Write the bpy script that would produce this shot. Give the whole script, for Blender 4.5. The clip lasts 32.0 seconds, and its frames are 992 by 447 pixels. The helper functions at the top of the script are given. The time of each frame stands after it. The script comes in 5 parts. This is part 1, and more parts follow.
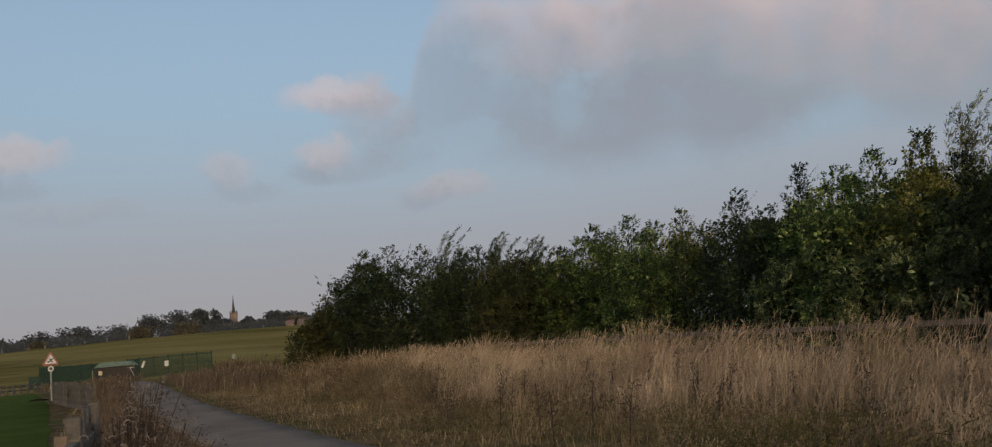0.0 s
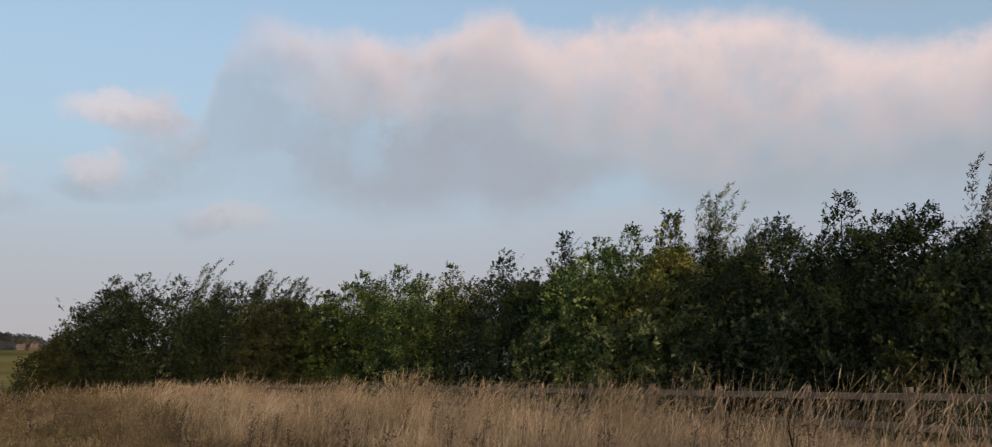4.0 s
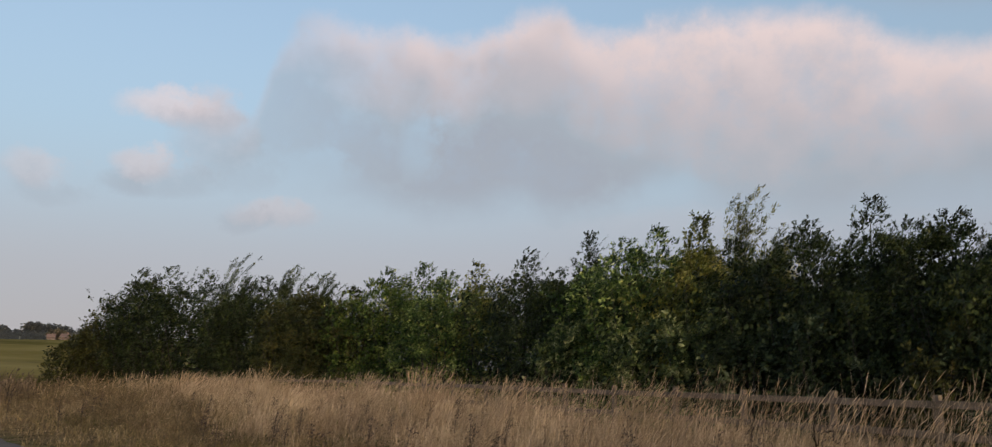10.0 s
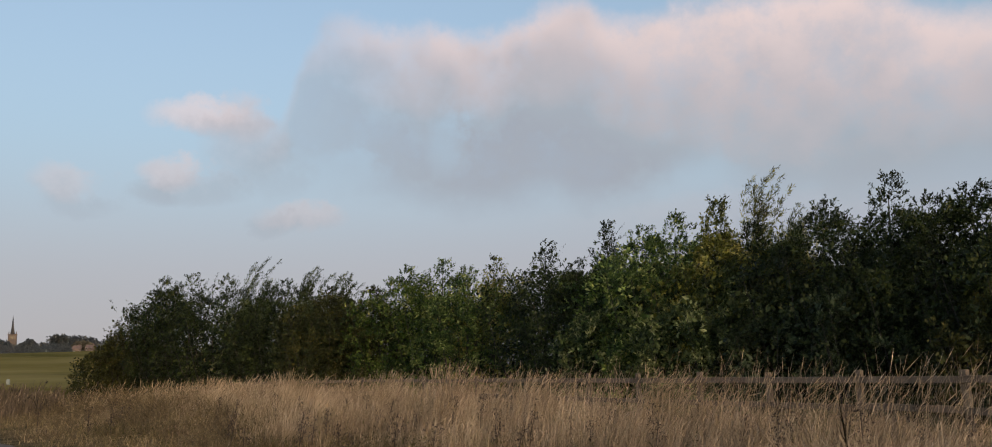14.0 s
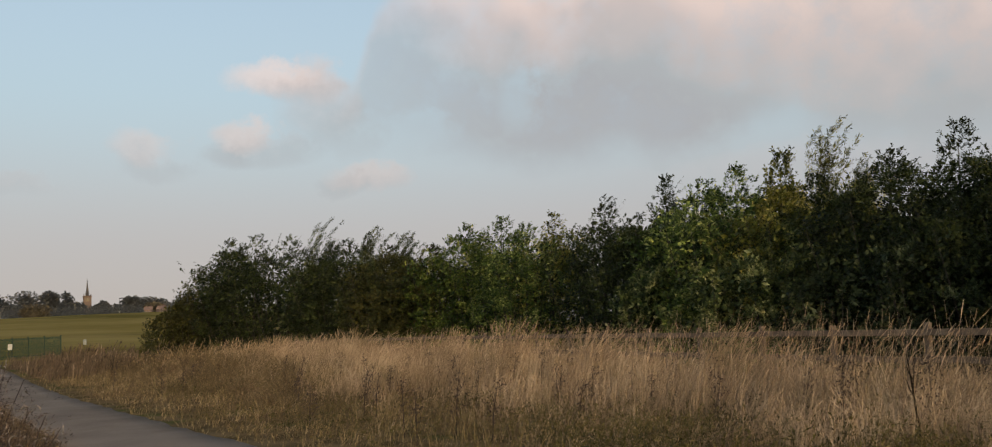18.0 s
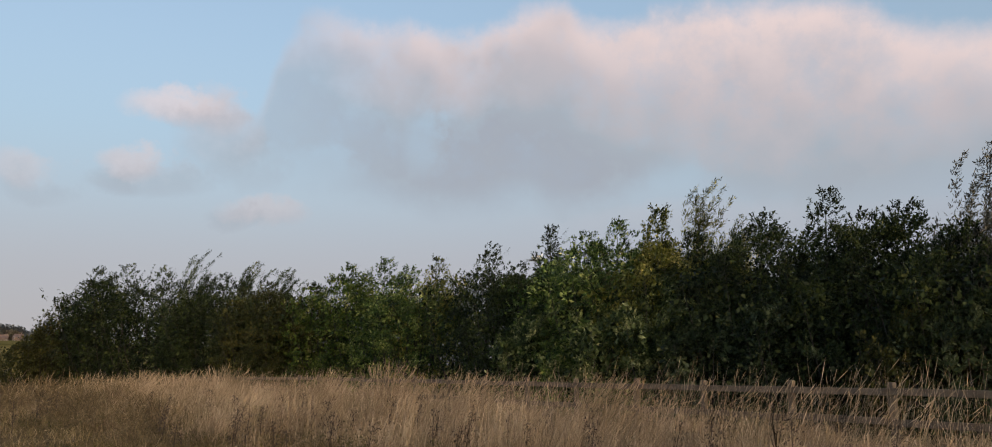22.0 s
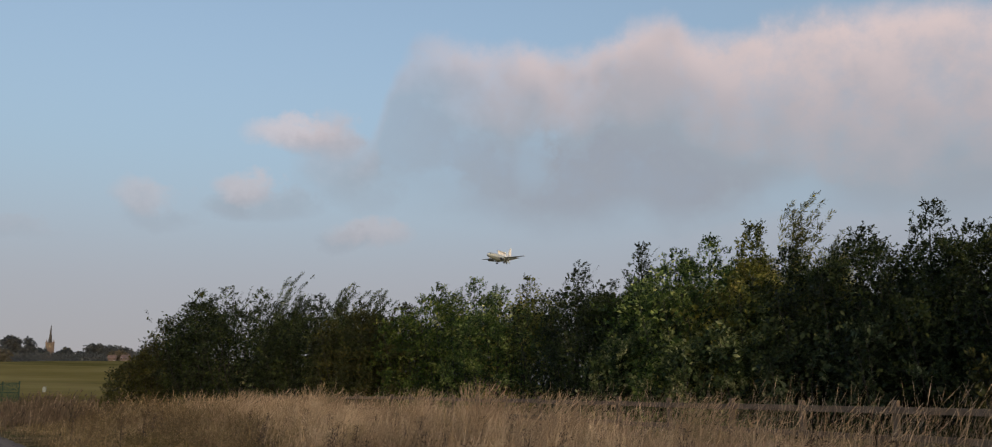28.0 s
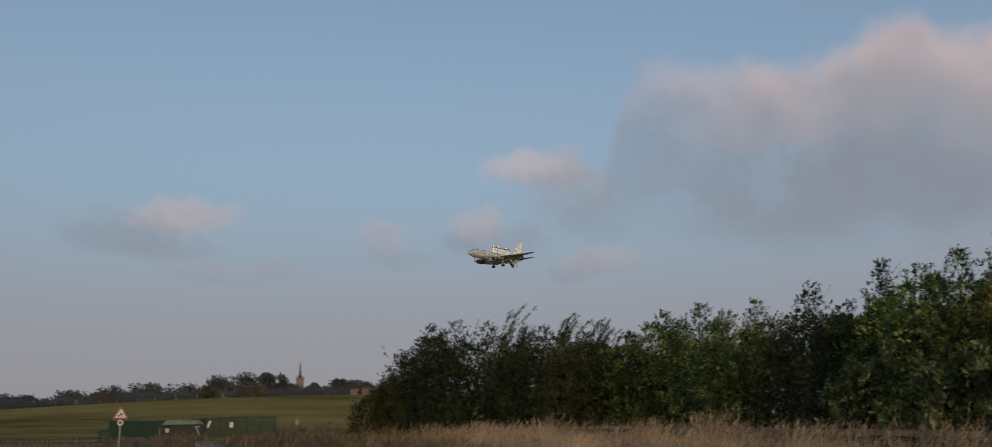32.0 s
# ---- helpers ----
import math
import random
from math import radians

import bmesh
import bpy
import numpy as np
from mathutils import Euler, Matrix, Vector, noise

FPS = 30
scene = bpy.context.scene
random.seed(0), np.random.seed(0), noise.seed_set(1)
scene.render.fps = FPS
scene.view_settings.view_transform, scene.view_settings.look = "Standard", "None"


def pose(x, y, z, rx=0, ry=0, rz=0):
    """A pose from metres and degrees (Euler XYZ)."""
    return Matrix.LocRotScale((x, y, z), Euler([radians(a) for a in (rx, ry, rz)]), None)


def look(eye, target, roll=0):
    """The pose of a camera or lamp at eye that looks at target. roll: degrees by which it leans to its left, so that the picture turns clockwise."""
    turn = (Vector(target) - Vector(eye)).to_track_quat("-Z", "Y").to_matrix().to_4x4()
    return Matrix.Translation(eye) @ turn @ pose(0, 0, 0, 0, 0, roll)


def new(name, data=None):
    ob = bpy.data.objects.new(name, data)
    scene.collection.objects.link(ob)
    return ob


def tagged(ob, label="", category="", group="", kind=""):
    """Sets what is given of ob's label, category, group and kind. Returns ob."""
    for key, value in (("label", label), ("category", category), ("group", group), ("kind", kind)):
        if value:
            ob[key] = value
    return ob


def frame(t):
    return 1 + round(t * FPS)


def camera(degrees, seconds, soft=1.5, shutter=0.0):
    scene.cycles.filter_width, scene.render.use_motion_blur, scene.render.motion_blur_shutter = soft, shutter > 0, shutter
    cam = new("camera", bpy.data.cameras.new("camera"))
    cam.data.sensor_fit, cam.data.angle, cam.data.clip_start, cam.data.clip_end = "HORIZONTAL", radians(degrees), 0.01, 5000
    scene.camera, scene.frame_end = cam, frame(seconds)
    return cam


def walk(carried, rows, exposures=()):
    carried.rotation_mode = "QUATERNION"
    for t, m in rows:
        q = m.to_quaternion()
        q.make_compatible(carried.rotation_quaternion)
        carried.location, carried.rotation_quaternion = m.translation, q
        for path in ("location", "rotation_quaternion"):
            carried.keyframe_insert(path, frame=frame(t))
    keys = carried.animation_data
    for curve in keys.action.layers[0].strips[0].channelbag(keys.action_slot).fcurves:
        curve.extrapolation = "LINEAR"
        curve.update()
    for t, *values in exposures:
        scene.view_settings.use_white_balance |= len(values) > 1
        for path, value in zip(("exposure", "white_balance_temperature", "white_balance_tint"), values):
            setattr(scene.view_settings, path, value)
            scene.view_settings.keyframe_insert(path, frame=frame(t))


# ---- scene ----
# The lens and the standing viewer, who turns on the spot.
cam = camera(56.0, 32.0, soft=1.0, shutter=0.5)
EYE = (0.0, 0.0, 1.55)
PATH = [
    (0.0, 96.77, 4.72, 8.12), (0.5, 96.85, 3.37, 6.44), (1.0, 97.47, 2.22, 2.52), (1.5, 98.60, 2.12, -0.72), (2.0, 98.65, 1.76, -1.82),
    (2.5, 99.27, 0.96, -2.43), (3.0, 99.64, 0.65, -3.07), (3.5, 99.35, 0.87, -4.46), (4.0, 99.02, 0.85, -6.37), (4.5, 98.59, 1.00, -7.30),
    (6.5, 98.77, -0.03, -6.07), (7.0, 98.81, -0.25, -5.47), (7.5, 98.69, -0.14, -4.68), (8.0, 98.66, -0.19, -4.47), (8.5, 98.55, -0.01, -4.43),
    (9.0, 98.45, 0.06, -4.31), (9.5, 98.54, 0.10, -4.38), (10.0, 98.95, -0.33, -4.95), (10.5, 100.15, -0.76, -9.12), (11.0, 98.35, 1.21, -6.03),
    (11.5, 98.90, 0.45, -5.51), (12.0, 98.48, 0.18, -5.81), (12.5, 98.60, 0.16, -5.13), (13.0, 99.32, 0.54, -2.97), (13.5, 98.95, 1.85, -2.72),
    (14.0, 98.58, 2.03, -3.56), (14.5, 98.76, 1.87, -3.49), (16.5, 98.61, 1.10, -4.58), (17.0, 97.93, 1.30, -3.56), (17.5, 97.00, 1.49, 0.18),
    (18.0, 96.09, 2.62, 0.10), (18.5, 96.38, 2.29, -2.97), (19.0, 97.52, 0.53, -4.52), (19.5, 97.81, 0.02, -5.58), (20.0, 98.26, 0.35, -5.98),
    (20.5, 98.73, 0.14, -6.34), (21.0, 98.76, -0.08, -6.62), (21.5, 98.74, -0.05, -6.97), (22.0, 98.60, 0.53, -7.24), (22.5, 98.59, 1.00, -7.43),
    (23.0, 98.61, 1.48, -7.58), (23.5, 98.88, 1.65, -8.04), (24.0, 98.93, 1.69, -7.42), (24.5, 98.99, 1.57, -6.39), (25.0, 99.21, 1.41, -5.88),
    (25.5, 99.29, 1.37, -5.52), (27.5, 99.53, 0.60, -3.02), (28.0, 99.82, 0.53, -1.75), (28.5, 99.99, 0.70, -0.45), (29.0, 100.41, 0.79, 1.05),
    (29.5, 101.32, 0.98, 3.19), (30.0, 100.74, 1.45, 4.29), (30.5, 100.82, 1.50, 5.61), (31.0, 101.00, 1.42, 7.18), (31.5, 101.35, 1.21, 9.09),
    (32.0, 101.78, 1.09, 11.95),
]
walk(cam, [(t, pose(*EYE, rx, ry, rz)) for t, rx, ry, rz in PATH],
     exposures=[(0.0, 0.04, 6580, 10), (0.4, 0.19, 6750, 10), (1.0, 0.44, 7200, 10), (2.0, 0.44, 6720, 10), (3.0, 0.29, 6580, 10), (4.0, 0.43, 6680, 10), (10.0, 0.43, 6650, 10), (11.0, 0.36, 6620, 10), (12.0, 0.40, 6650, 10), (12.8, 0.22, 6480, 10), (13.4, 0.25, 6480, 10), (14.0, 0.42, 6680, 10), (17.0, 0.41, 6650, 10), (17.5, 0.43, 6800, 10), (18.0, 0.51, 7450, 10), (18.5, 0.50, 7250, 10), (19.0, 0.49, 6850, 10), (20.0, 0.48, 6690, 10), (21.0, 0.45, 6670, 10), (26.5, 0.44, 6660, 10), (28.0, 0.21, 6560, 10), (29.0, 0.14, 6520, 10), (30.0, 0.02, 6480, 10), (31.0, 0.0, 6440, 10), (32.0, -0.17, 6420, 10)])

# ---- light ----
SUN_AZ, SUN_EL = 160.0, 16.0      # compass from the y axis, to the right
world = bpy.data.worlds.new("sky")
scene.world = world
world.use_nodes = True
wn = world.node_tree.nodes
sky = wn.new("ShaderNodeTexSky")
sky.sky_type = "NISHITA"
sky.sun_disc = False
sky.sun_elevation, sky.sun_rotation = radians(SUN_EL), radians(SUN_AZ)
sky.air_density, sky.dust_density, sky.ozone_density = 1.0, 1.2, 0.6
wn["Background"].inputs["Strength"].default_value = 0.15
world.node_tree.links.new(sky.outputs[0], wn["Background"].inputs["Color"])
sun_data = bpy.data.lights.new("sun", "SUN")
sun_data.energy, sun_data.angle, sun_data.color = 0.9, radians(4), (1.0, 0.76, 0.52)
sun = new("sun", sun_data)
sa, se = radians(SUN_AZ), radians(SUN_EL)
sun_way = Vector((math.sin(sa) * math.cos(se), math.cos(sa) * math.cos(se), math.sin(se)))
sun.matrix_world = look(tuple(sun_way * 100), (0, 0, 0))


# ---- materials ----
class Nodes:
    """A short hand for node trees."""

    def __init__(self, name):
        self.m = bpy.data.materials.new(name)
        self.m.use_nodes = True
        self.t = self.m.node_tree
        self.bsdf = self.t.nodes["Principled BSDF"]
        self.out = self.t.nodes["Material Output"]

    def add(self, kind, **values):
        n = self.t.nodes.new("ShaderNode" + kind)
        for k, v in values.items():
            if k == "operation":
                n.operation = v
            elif k == "clamp":
                n.use_clamp = v
            elif k == "data_type":
                n.data_type = v
        return n

    def put(self, socket, value):
        if isinstance(value, bpy.types.NodeSocket):
            self.t.links.new(value, socket)
        else:
            socket.default_value = value

    def math(self, op, a, b=0.0, c=None, clamp=False):
        n = self.add("Math", operation=op, clamp=clamp)
        self.put(n.inputs[0], a)
        self.put(n.inputs[1], b)
        if c is not None:
            self.put(n.inputs[2], c)
        return n.outputs[0]

    def mix(self, fac, a, b):
        n = self.add("Mix", data_type="RGBA")
        self.put(n.inputs[0], fac)
        self.put(n.inputs[6], a if isinstance(a, bpy.types.NodeSocket) else (*a, 1))
        self.put(n.inputs[7], b if isinstance(b, bpy.types.NodeSocket) else (*b, 1))
        return n.outputs[2]

    def noise(self, scale, detail=4.0, rough=0.55, vector=None, out=0):
        n = self.add("TexNoise")
        n.inputs["Scale"].default_value = scale
        n.inputs["Detail"].default_value = detail
        n.inputs["Roughness"].default_value = rough
        self.put(n.inputs["Vector"], vector if vector is not None else self.place())
        return n.outputs[out]

    def place(self):
        return self.add("TexCoord").outputs["Object"]

    def ramp(self, fac, stops):
        n = self.add("ValToRGB")
        e = n.color_ramp.elements
        while len(e) < len(stops):
            e.new(0.5)
        for s, (p, c) in zip(e, stops):
            s.position, s.color = p, (*c, 1)
        self.put(n.inputs[0], fac)
        return n.outputs[0]

    def smooth(self, v, a, b, lo=0.0, hi=1.0):
        n = self.add("MapRange")
        n.interpolation_type = "SMOOTHSTEP"
        self.put(n.inputs["Value"], v)
        n.inputs["From Min"].default_value, n.inputs["From Max"].default_value = a, b
        n.inputs["To Min"].default_value, n.inputs["To Max"].default_value = lo, hi
        return n.outputs["Result"]

    def bump(self, height, strength=0.4, distance=0.02):
        n = self.add("Bump")
        n.inputs["Strength"].default_value, n.inputs["Distance"].default_value = strength, distance
        self.put(n.inputs["Height"], height)
        self.put(self.bsdf.inputs["Normal"], n.outputs[0])

    def set(self, color, rough=0.7, metal=0.0, spec=None):
        self.put(self.bsdf.inputs["Base Color"], color if isinstance(color, bpy.types.NodeSocket) else (*color, 1))
        self.put(self.bsdf.inputs["Roughness"], rough)
        self.bsdf.inputs["Metallic"].default_value = metal
        if spec is not None:
            self.bsdf.inputs["Specular IOR Level"].default_value = spec
        return self.m


def surface(name, a, b, scale=6.0, rough=0.7, metal=0.0, fine=60.0, relief=0.25, spec=None):
    """A worn surface: two tones by a coarse and a fine noise, with a little relief."""
    n = Nodes(name)
    coarse, small = n.noise(scale), n.noise(fine, 3.0)
    tone = n.math("ADD", n.math("MULTIPLY", coarse, 0.7), n.math("MULTIPLY", small, 0.3))
    if relief > 0:
        n.bump(small, relief, 0.01)
    return n.set(n.mix(n.smooth(tone, 0.35, 0.65), a, b), rough, metal, spec)


def foliage(name, stops, translucent=0.22, patch=1.5):
    """Leaves: a tone for each leaf, with drifts of tone over the crown, which put lit and shaded clumps into the
    colour.
    """
    n = Nodes(name)
    island = n.add("NewGeometry").outputs["Random Per Island"]
    drift = n.noise(patch, 2.0)
    v = n.math("ADD", n.math("MULTIPLY", island, 0.46), n.math("MULTIPLY", n.smooth(drift, 0.34, 0.68), 0.54), clamp=True)
    col = n.ramp(v, stops)
    n.set(col, 0.55, spec=0.13)
    tr = n.add("BsdfTranslucent")
    n.put(tr.inputs["Color"], col)
    mx = n.add("MixShader")
    mx.inputs[0].default_value = translucent
    n.t.links.new(n.bsdf.outputs[0], mx.inputs[1])
    n.t.links.new(tr.outputs[0], mx.inputs[2])
    n.t.links.new(mx.outputs[0], n.out.inputs[0])
    return n.m


def cloud_material(name, heaps, main):
    """Cloud on the far sky, by bearing and height in degrees: one long bank with a heaped top and a wavy foot, and small clouds about it; main: with the bank and the milky air."""
    n = Nodes(name)
    sep = n.add("SeparateXYZ")
    nrm = n.add("VectorMath", operation="NORMALIZE")
    n.put(nrm.inputs[0], n.place())
    n.put(sep.inputs[0], nrm.outputs[0])
    az = n.math("MULTIPLY", n.math("ARCTAN2", sep.outputs[0], sep.outputs[1]), 57.2958)
    el = n.math("MULTIPLY", n.math("ARCSINE", sep.outputs[2]), 57.2958)
    com = n.add("CombineXYZ")
    n.put(com.inputs[0], az)
    n.put(com.inputs[1], el)
    flat = com.outputs[0]

    def wave(scale, detail=4.0, rough=0.55):
        return n.math("SUBTRACT", n.noise(scale, detail, rough, flat), 0.5)

    def total(*terms):
        v = terms[0]
        for t in terms[1:]:
            v = n.math("ADD", v, t)
        return v

    def times(v, k):
        return n.math("MULTIPLY", v, k)

    def outline(points, low, high):
        """A smooth line over the bearing, from bearing and height."""
        c = n.add("FloatCurve")
        line = c.mapping.curves[0]
        while len(line.points) < len(points):
            line.points.new(0.5, 0.5)
        for p, (x, y) in zip(line.points, points):
            p.location = ((x + 20.0) / 100.0, (y - low) / (high - low))
        c.mapping.update()
        n.put(c.inputs["Value"], n.math("DIVIDE", n.math("ADD", az, 20.0), 100.0))
        return n.math("MULTIPLY_ADD", c.outputs[0], high - low, low)

    w1, w2, w3 = wave(0.15, 5.0), wave(0.42, 5.0), wave(1.1, 5.0, 0.6)
    cells = n.add("TexVoronoi")                     # round heads along the top
    cells.feature = "SMOOTH_F1"
    cells.inputs["Scale"].default_value = 0.42
    warp = n.add("VectorMath", operation="ADD")
    n.put(warp.inputs[0], flat)
    n.put(warp.inputs[1], n.noise(0.5, 3.0, 0.55, flat, 1))
    n.put(cells.inputs["Vector"], warp.outputs[0])
    heap = n.math("SUBTRACT", 0.45, cells.outputs["Distance"])
    over = n.math("SUBTRACT", total(outline(BANK_TOP, 8.0, 24.0), times(w2, 1.1), times(w3, 0.7), times(heap, 0.9)), el)
    under = n.math("SUBTRACT", el, total(outline(BANK_FOOT, 8.0, 24.0), times(w2, 1.6), times(w3, 0.5)))
    bank = n.math("MULTIPLY", n.smooth(over, -0.5, 1.5), n.smooth(under, -1.0, 1.9))
    left = n.smooth(total(az, times(w2, 4.0)), -10.5, 5.0, 0.46, 1.0)
    thick = n.math("MINIMUM", total(0.93, times(w1, 0.9), times(w2, 0.7), times(w3, 0.35)), 0.97)
    alpha = n.math("MULTIPLY", n.math("MULTIPLY", bank, left), thick)
    depth = n.math("DIVIDE", total(over, n.smooth(az, -4.0, -9.0, 0.0, 2.4), times(w1, 5.0), times(w2, 4.6), times(heap, 2.0), times(w3, 2.0)), outline(BANK_GLOW, 0.0, 10.0))
    fall = n.add("MapRange")
    n.put(fall.inputs["Value"], depth)
    for key, value in (("From Min", 0.0), ("From Max", 1.6), ("To Min", 1.02), ("To Max", 0.26)):
        fall.inputs[key].default_value = value
    tone = total(fall.outputs["Result"], times(w2, 0.45), times(w1, 0.40), times(w3, 0.24))
    waz = total(az, times(w1, 3.0), times(w2, 2.2), times(w3, 0.8))
    wel = total(el, times(w1, 1.0), times(w2, 1.6), times(w3, 0.7))
    # bearing, height, half width, half height, thickness, paleness
    if not main:
        alpha = tone = 0.0
    for c_az, c_el, s_az, s_el, dense, pale in heaps:
        u = n.math("DIVIDE", n.math("SUBTRACT", waz, c_az), s_az)
        v = n.math("DIVIDE", n.math("SUBTRACT", wel, c_el), s_el)
        d = total(n.math("MULTIPLY", u, u), n.math("MULTIPLY", v, v), times(w2, 1.0), times(w3, 0.9))
        mask = times(n.smooth(d, 1.75, -0.1), abs(dense))
        keep = n.math("SUBTRACT", 1.0, mask)
        if dense < 0:                               # a hole in the bank
            alpha = n.math("MULTIPLY", alpha, keep)
            continue
        lit = total(times(v, 0.12), pale, times(w3, 0.25))
        both = total(mask, n.math("MULTIPLY", alpha, keep))
        tone = n.math("DIVIDE", total(n.math("MULTIPLY", lit, mask), n.math("MULTIPLY", tone, n.math("MULTIPLY", alpha, keep))), n.math("MAXIMUM", both, 0.001))
        alpha = both
    col = n.ramp(tone, CLOUD_TONES)
    veil = n.smooth(el, 27.0, 3.0, 0.32, 0.93)
    haze = n.mix(n.smooth(el, 5.0, 15.0), VEIL, HIGH_VEIL)
    keep = n.math("SUBTRACT", 1.0, alpha)
    both = n.math("ADD", alpha, n.math("MULTIPLY", keep, veil))
    if main:
        col, alpha = n.mix(n.math("DIVIDE", alpha, n.math("MAXIMUM", both, 0.01)), haze, col), both
    em = n.add("Emission")
    n.put(em.inputs["Color"], col)
    em.inputs["Strength"].default_value = 1.0
    tp = n.add("BsdfTransparent")
    mx = n.add("MixShader")
    n.put(mx.inputs[0], n.math("MULTIPLY", alpha, 0.97, clamp=True))
    n.t.links.new(tp.outputs[0], mx.inputs[1])
    n.t.links.new(em.outputs[0], mx.inputs[2])
    n.t.links.new(mx.outputs[0], n.out.inputs[0])
    return n.m


BANK_TOP = [(-20, 9), (-11.0, 11.5), (-9.8, 13.6), (-8.8, 15.6), (-7.9, 18.2), (-6.8, 20.2), (-5.4, 21.2), (-3.4, 20.9), (1.2, 20.8), (3.0, 20.1), (6.0, 21.0), (9.4, 22.0), (11.8, 20.8), (14.2, 20.7), (16.0, 21.4), (22.0, 21.3), (26.0, 21.0), (30.0, 19.2), (34.0, 18.2), (42, 19), (80, 19)]
BANK_FOOT = [(-20, 13), (-10.0, 12.6), (-8.2, 12.0), (-6.2, 10.9), (-2.6, 10.3), (0.0, 9.7), (3.6, 9.3), (7.4, 9.9), (9.4, 9.3), (13.2, 9.9), (17.4, 11.2), (18.8, 10.2), (23.0, 9.3), (26.4, 8.8), (30.0, 9.4), (34, 9.6), (42, 9), (80, 9)]
BANK_GLOW = [(-20, 3.4), (-8.0, 3.4), (-3.6, 3.5), (1.0, 4.6), (4.0, 4.0), (7.6, 4.6), (11.5, 5.4), (16, 7.0), (20, 8.2), (27.0, 8.0), (34, 5.6), (80, 6)]
CLOUDS = [
    (1.2, 13.6, 1.3, 2.0, -0.42, 0.0), (-5.4, 12.0, 2.6, 1.3, -0.45, 0.0), (17.6, 10.6, 2.2, 1.0, -0.4, 0.0),
    (-11.0, 13.4, 2.4, 2.1, 0.52, 0.52), (-9.2, 11.8, 2.0, 1.5, 0.34, 0.40), (-11.4, 15.0, 2.0, 1.4, 0.56, 0.74), (-14.0, 15.2, 2.4, 1.0, 0.66, 0.94), (-12.8, 14.6, 2.0, 0.7, 0.30, 0.60),
    (36.0, 22.5, 8.0, 2.5, 0.5, 0.42), (20.0, 8.6, 12.0, 1.2, 0.2, 0.6)]
LOW_CLOUDS = [
    (-13.6, 10.9, 2.6, 0.9, 0.42, 0.42), (-16.2, 10.6, 1.7, 0.7, 0.48, 0.36), (-15.4, 11.8, 1.8, 0.9, 0.60, 0.80),
    (-10.0, 8.7, 1.3, 0.6, 0.38, 0.38), (-8.2, 9.1, 2.4, 0.8, 0.48, 0.72), (-20.4, 9.9, 2.0, 0.8, 0.30, 0.40), (-21.3, 11.0, 2.0, 1.0, 0.44, 0.76),
    (-36.6, 10.8, 3.4, 1.3, 0.58, 0.38), (-33.8, 10.0, 2.6, 0.7, 0.36, 0.42), (-33.2, 11.9, 2.8, 1.0, 0.64, 0.84), (-30.4, 8.7, 4.5, 0.6, 0.28, 0.52)]
CLOUD_TONES = [(0.05, (0.250, 0.262, 0.315)), (0.42, (0.280, 0.311, 0.358)), (0.68, (0.400, 0.365, 0.388)), (1.0, (0.61, 0.498, 0.488))]
VEIL = (0.272, 0.266, 0.320)
HIGH_VEIL = (0.238, 0.312, 0.386)

m_bark = surface("bark", (0.018, 0.015, 0.012), (0.046, 0.037, 0.028), 9, 0.9, fine=90, relief=0.7)
m_fence = surface("weathered_rail_wood", (0.080, 0.058, 0.041), (0.165, 0.122, 0.088), 4, 0.85, fine=70, relief=0.5)
m_board = surface("grey_weathered_board", (0.036, 0.031, 0.027), (0.105, 0.090, 0.075), 5, 0.9, fine=80, relief=0.5)
m_green_steel = surface("green_painted_steel", (0.004, 0.020, 0.010), (0.007, 0.030, 0.015), 3, 0.8, relief=0.1)
m_cabin = surface("brown_cabin_boarding", (0.014, 0.010, 0.008), (0.026, 0.018, 0.014), 3, 0.8)
m_cabin_roof = surface("pale_green_roof", (0.018, 0.054, 0.046), (0.030, 0.080, 0.066), 2, 0.5)
m_white = surface("white_sign_face", (0.34, 0.32, 0.30), (0.46, 0.44, 0.41), 4, 0.5)
m_cream = surface("cream_notice", (0.34, 0.28, 0.18), (0.44, 0.37, 0.25), 4, 0.6)
m_red = surface("red_sign_border", (0.13, 0.020, 0.016), (0.18, 0.03, 0.024), 6, 0.45)
m_black = surface("black_paint", (0.012, 0.012, 0.012), (0.025, 0.025, 0.025), 6, 0.5)
m_pole = surface("grey_sign_pole", (0.18, 0.19, 0.17), (0.28, 0.28, 0.25), 5, 0.5, 0.4)
m_stone = surface("church_stone", (0.085, 0.062, 0.050), (0.135, 0.098, 0.080), 0.3, 0.9, fine=3, relief=0.3)
m_spire = surface("spire_stone", (0.034, 0.031, 0.032), (0.060, 0.054, 0.054), 0.3, 0.9, fine=3, relief=0.3)
m_brick = surface("red_house_brick", (0.10, 0.072, 0.064), (0.15, 0.105, 0.092), 0.5, 0.9, fine=5)
m_tile = surface("roof_tile", (0.10, 0.068, 0.058), (0.15, 0.10, 0.085), 0.5, 0.85, fine=5)
m_glass = surface("dark_window_glass", (0.02, 0.025, 0.03), (0.04, 0.045, 0.05), 0.5, 0.15)
m_air = surface("grey_aircraft_paint", (0.33, 0.35, 0.34), (0.42, 0.44, 0.43), 0.35, 0.38, fine=6, relief=0.0)
m_air_pale = surface("pale_radome_paint", (0.66, 0.63, 0.62), (0.76, 0.73, 0.71), 0.4, 0.42, fine=6, relief=0.0)
m_air_dark = surface("bare_engine_metal", (0.10, 0.10, 0.11), (0.22, 0.22, 0.23), 0.8, 0.35, 0.8, fine=8, relief=0.0)
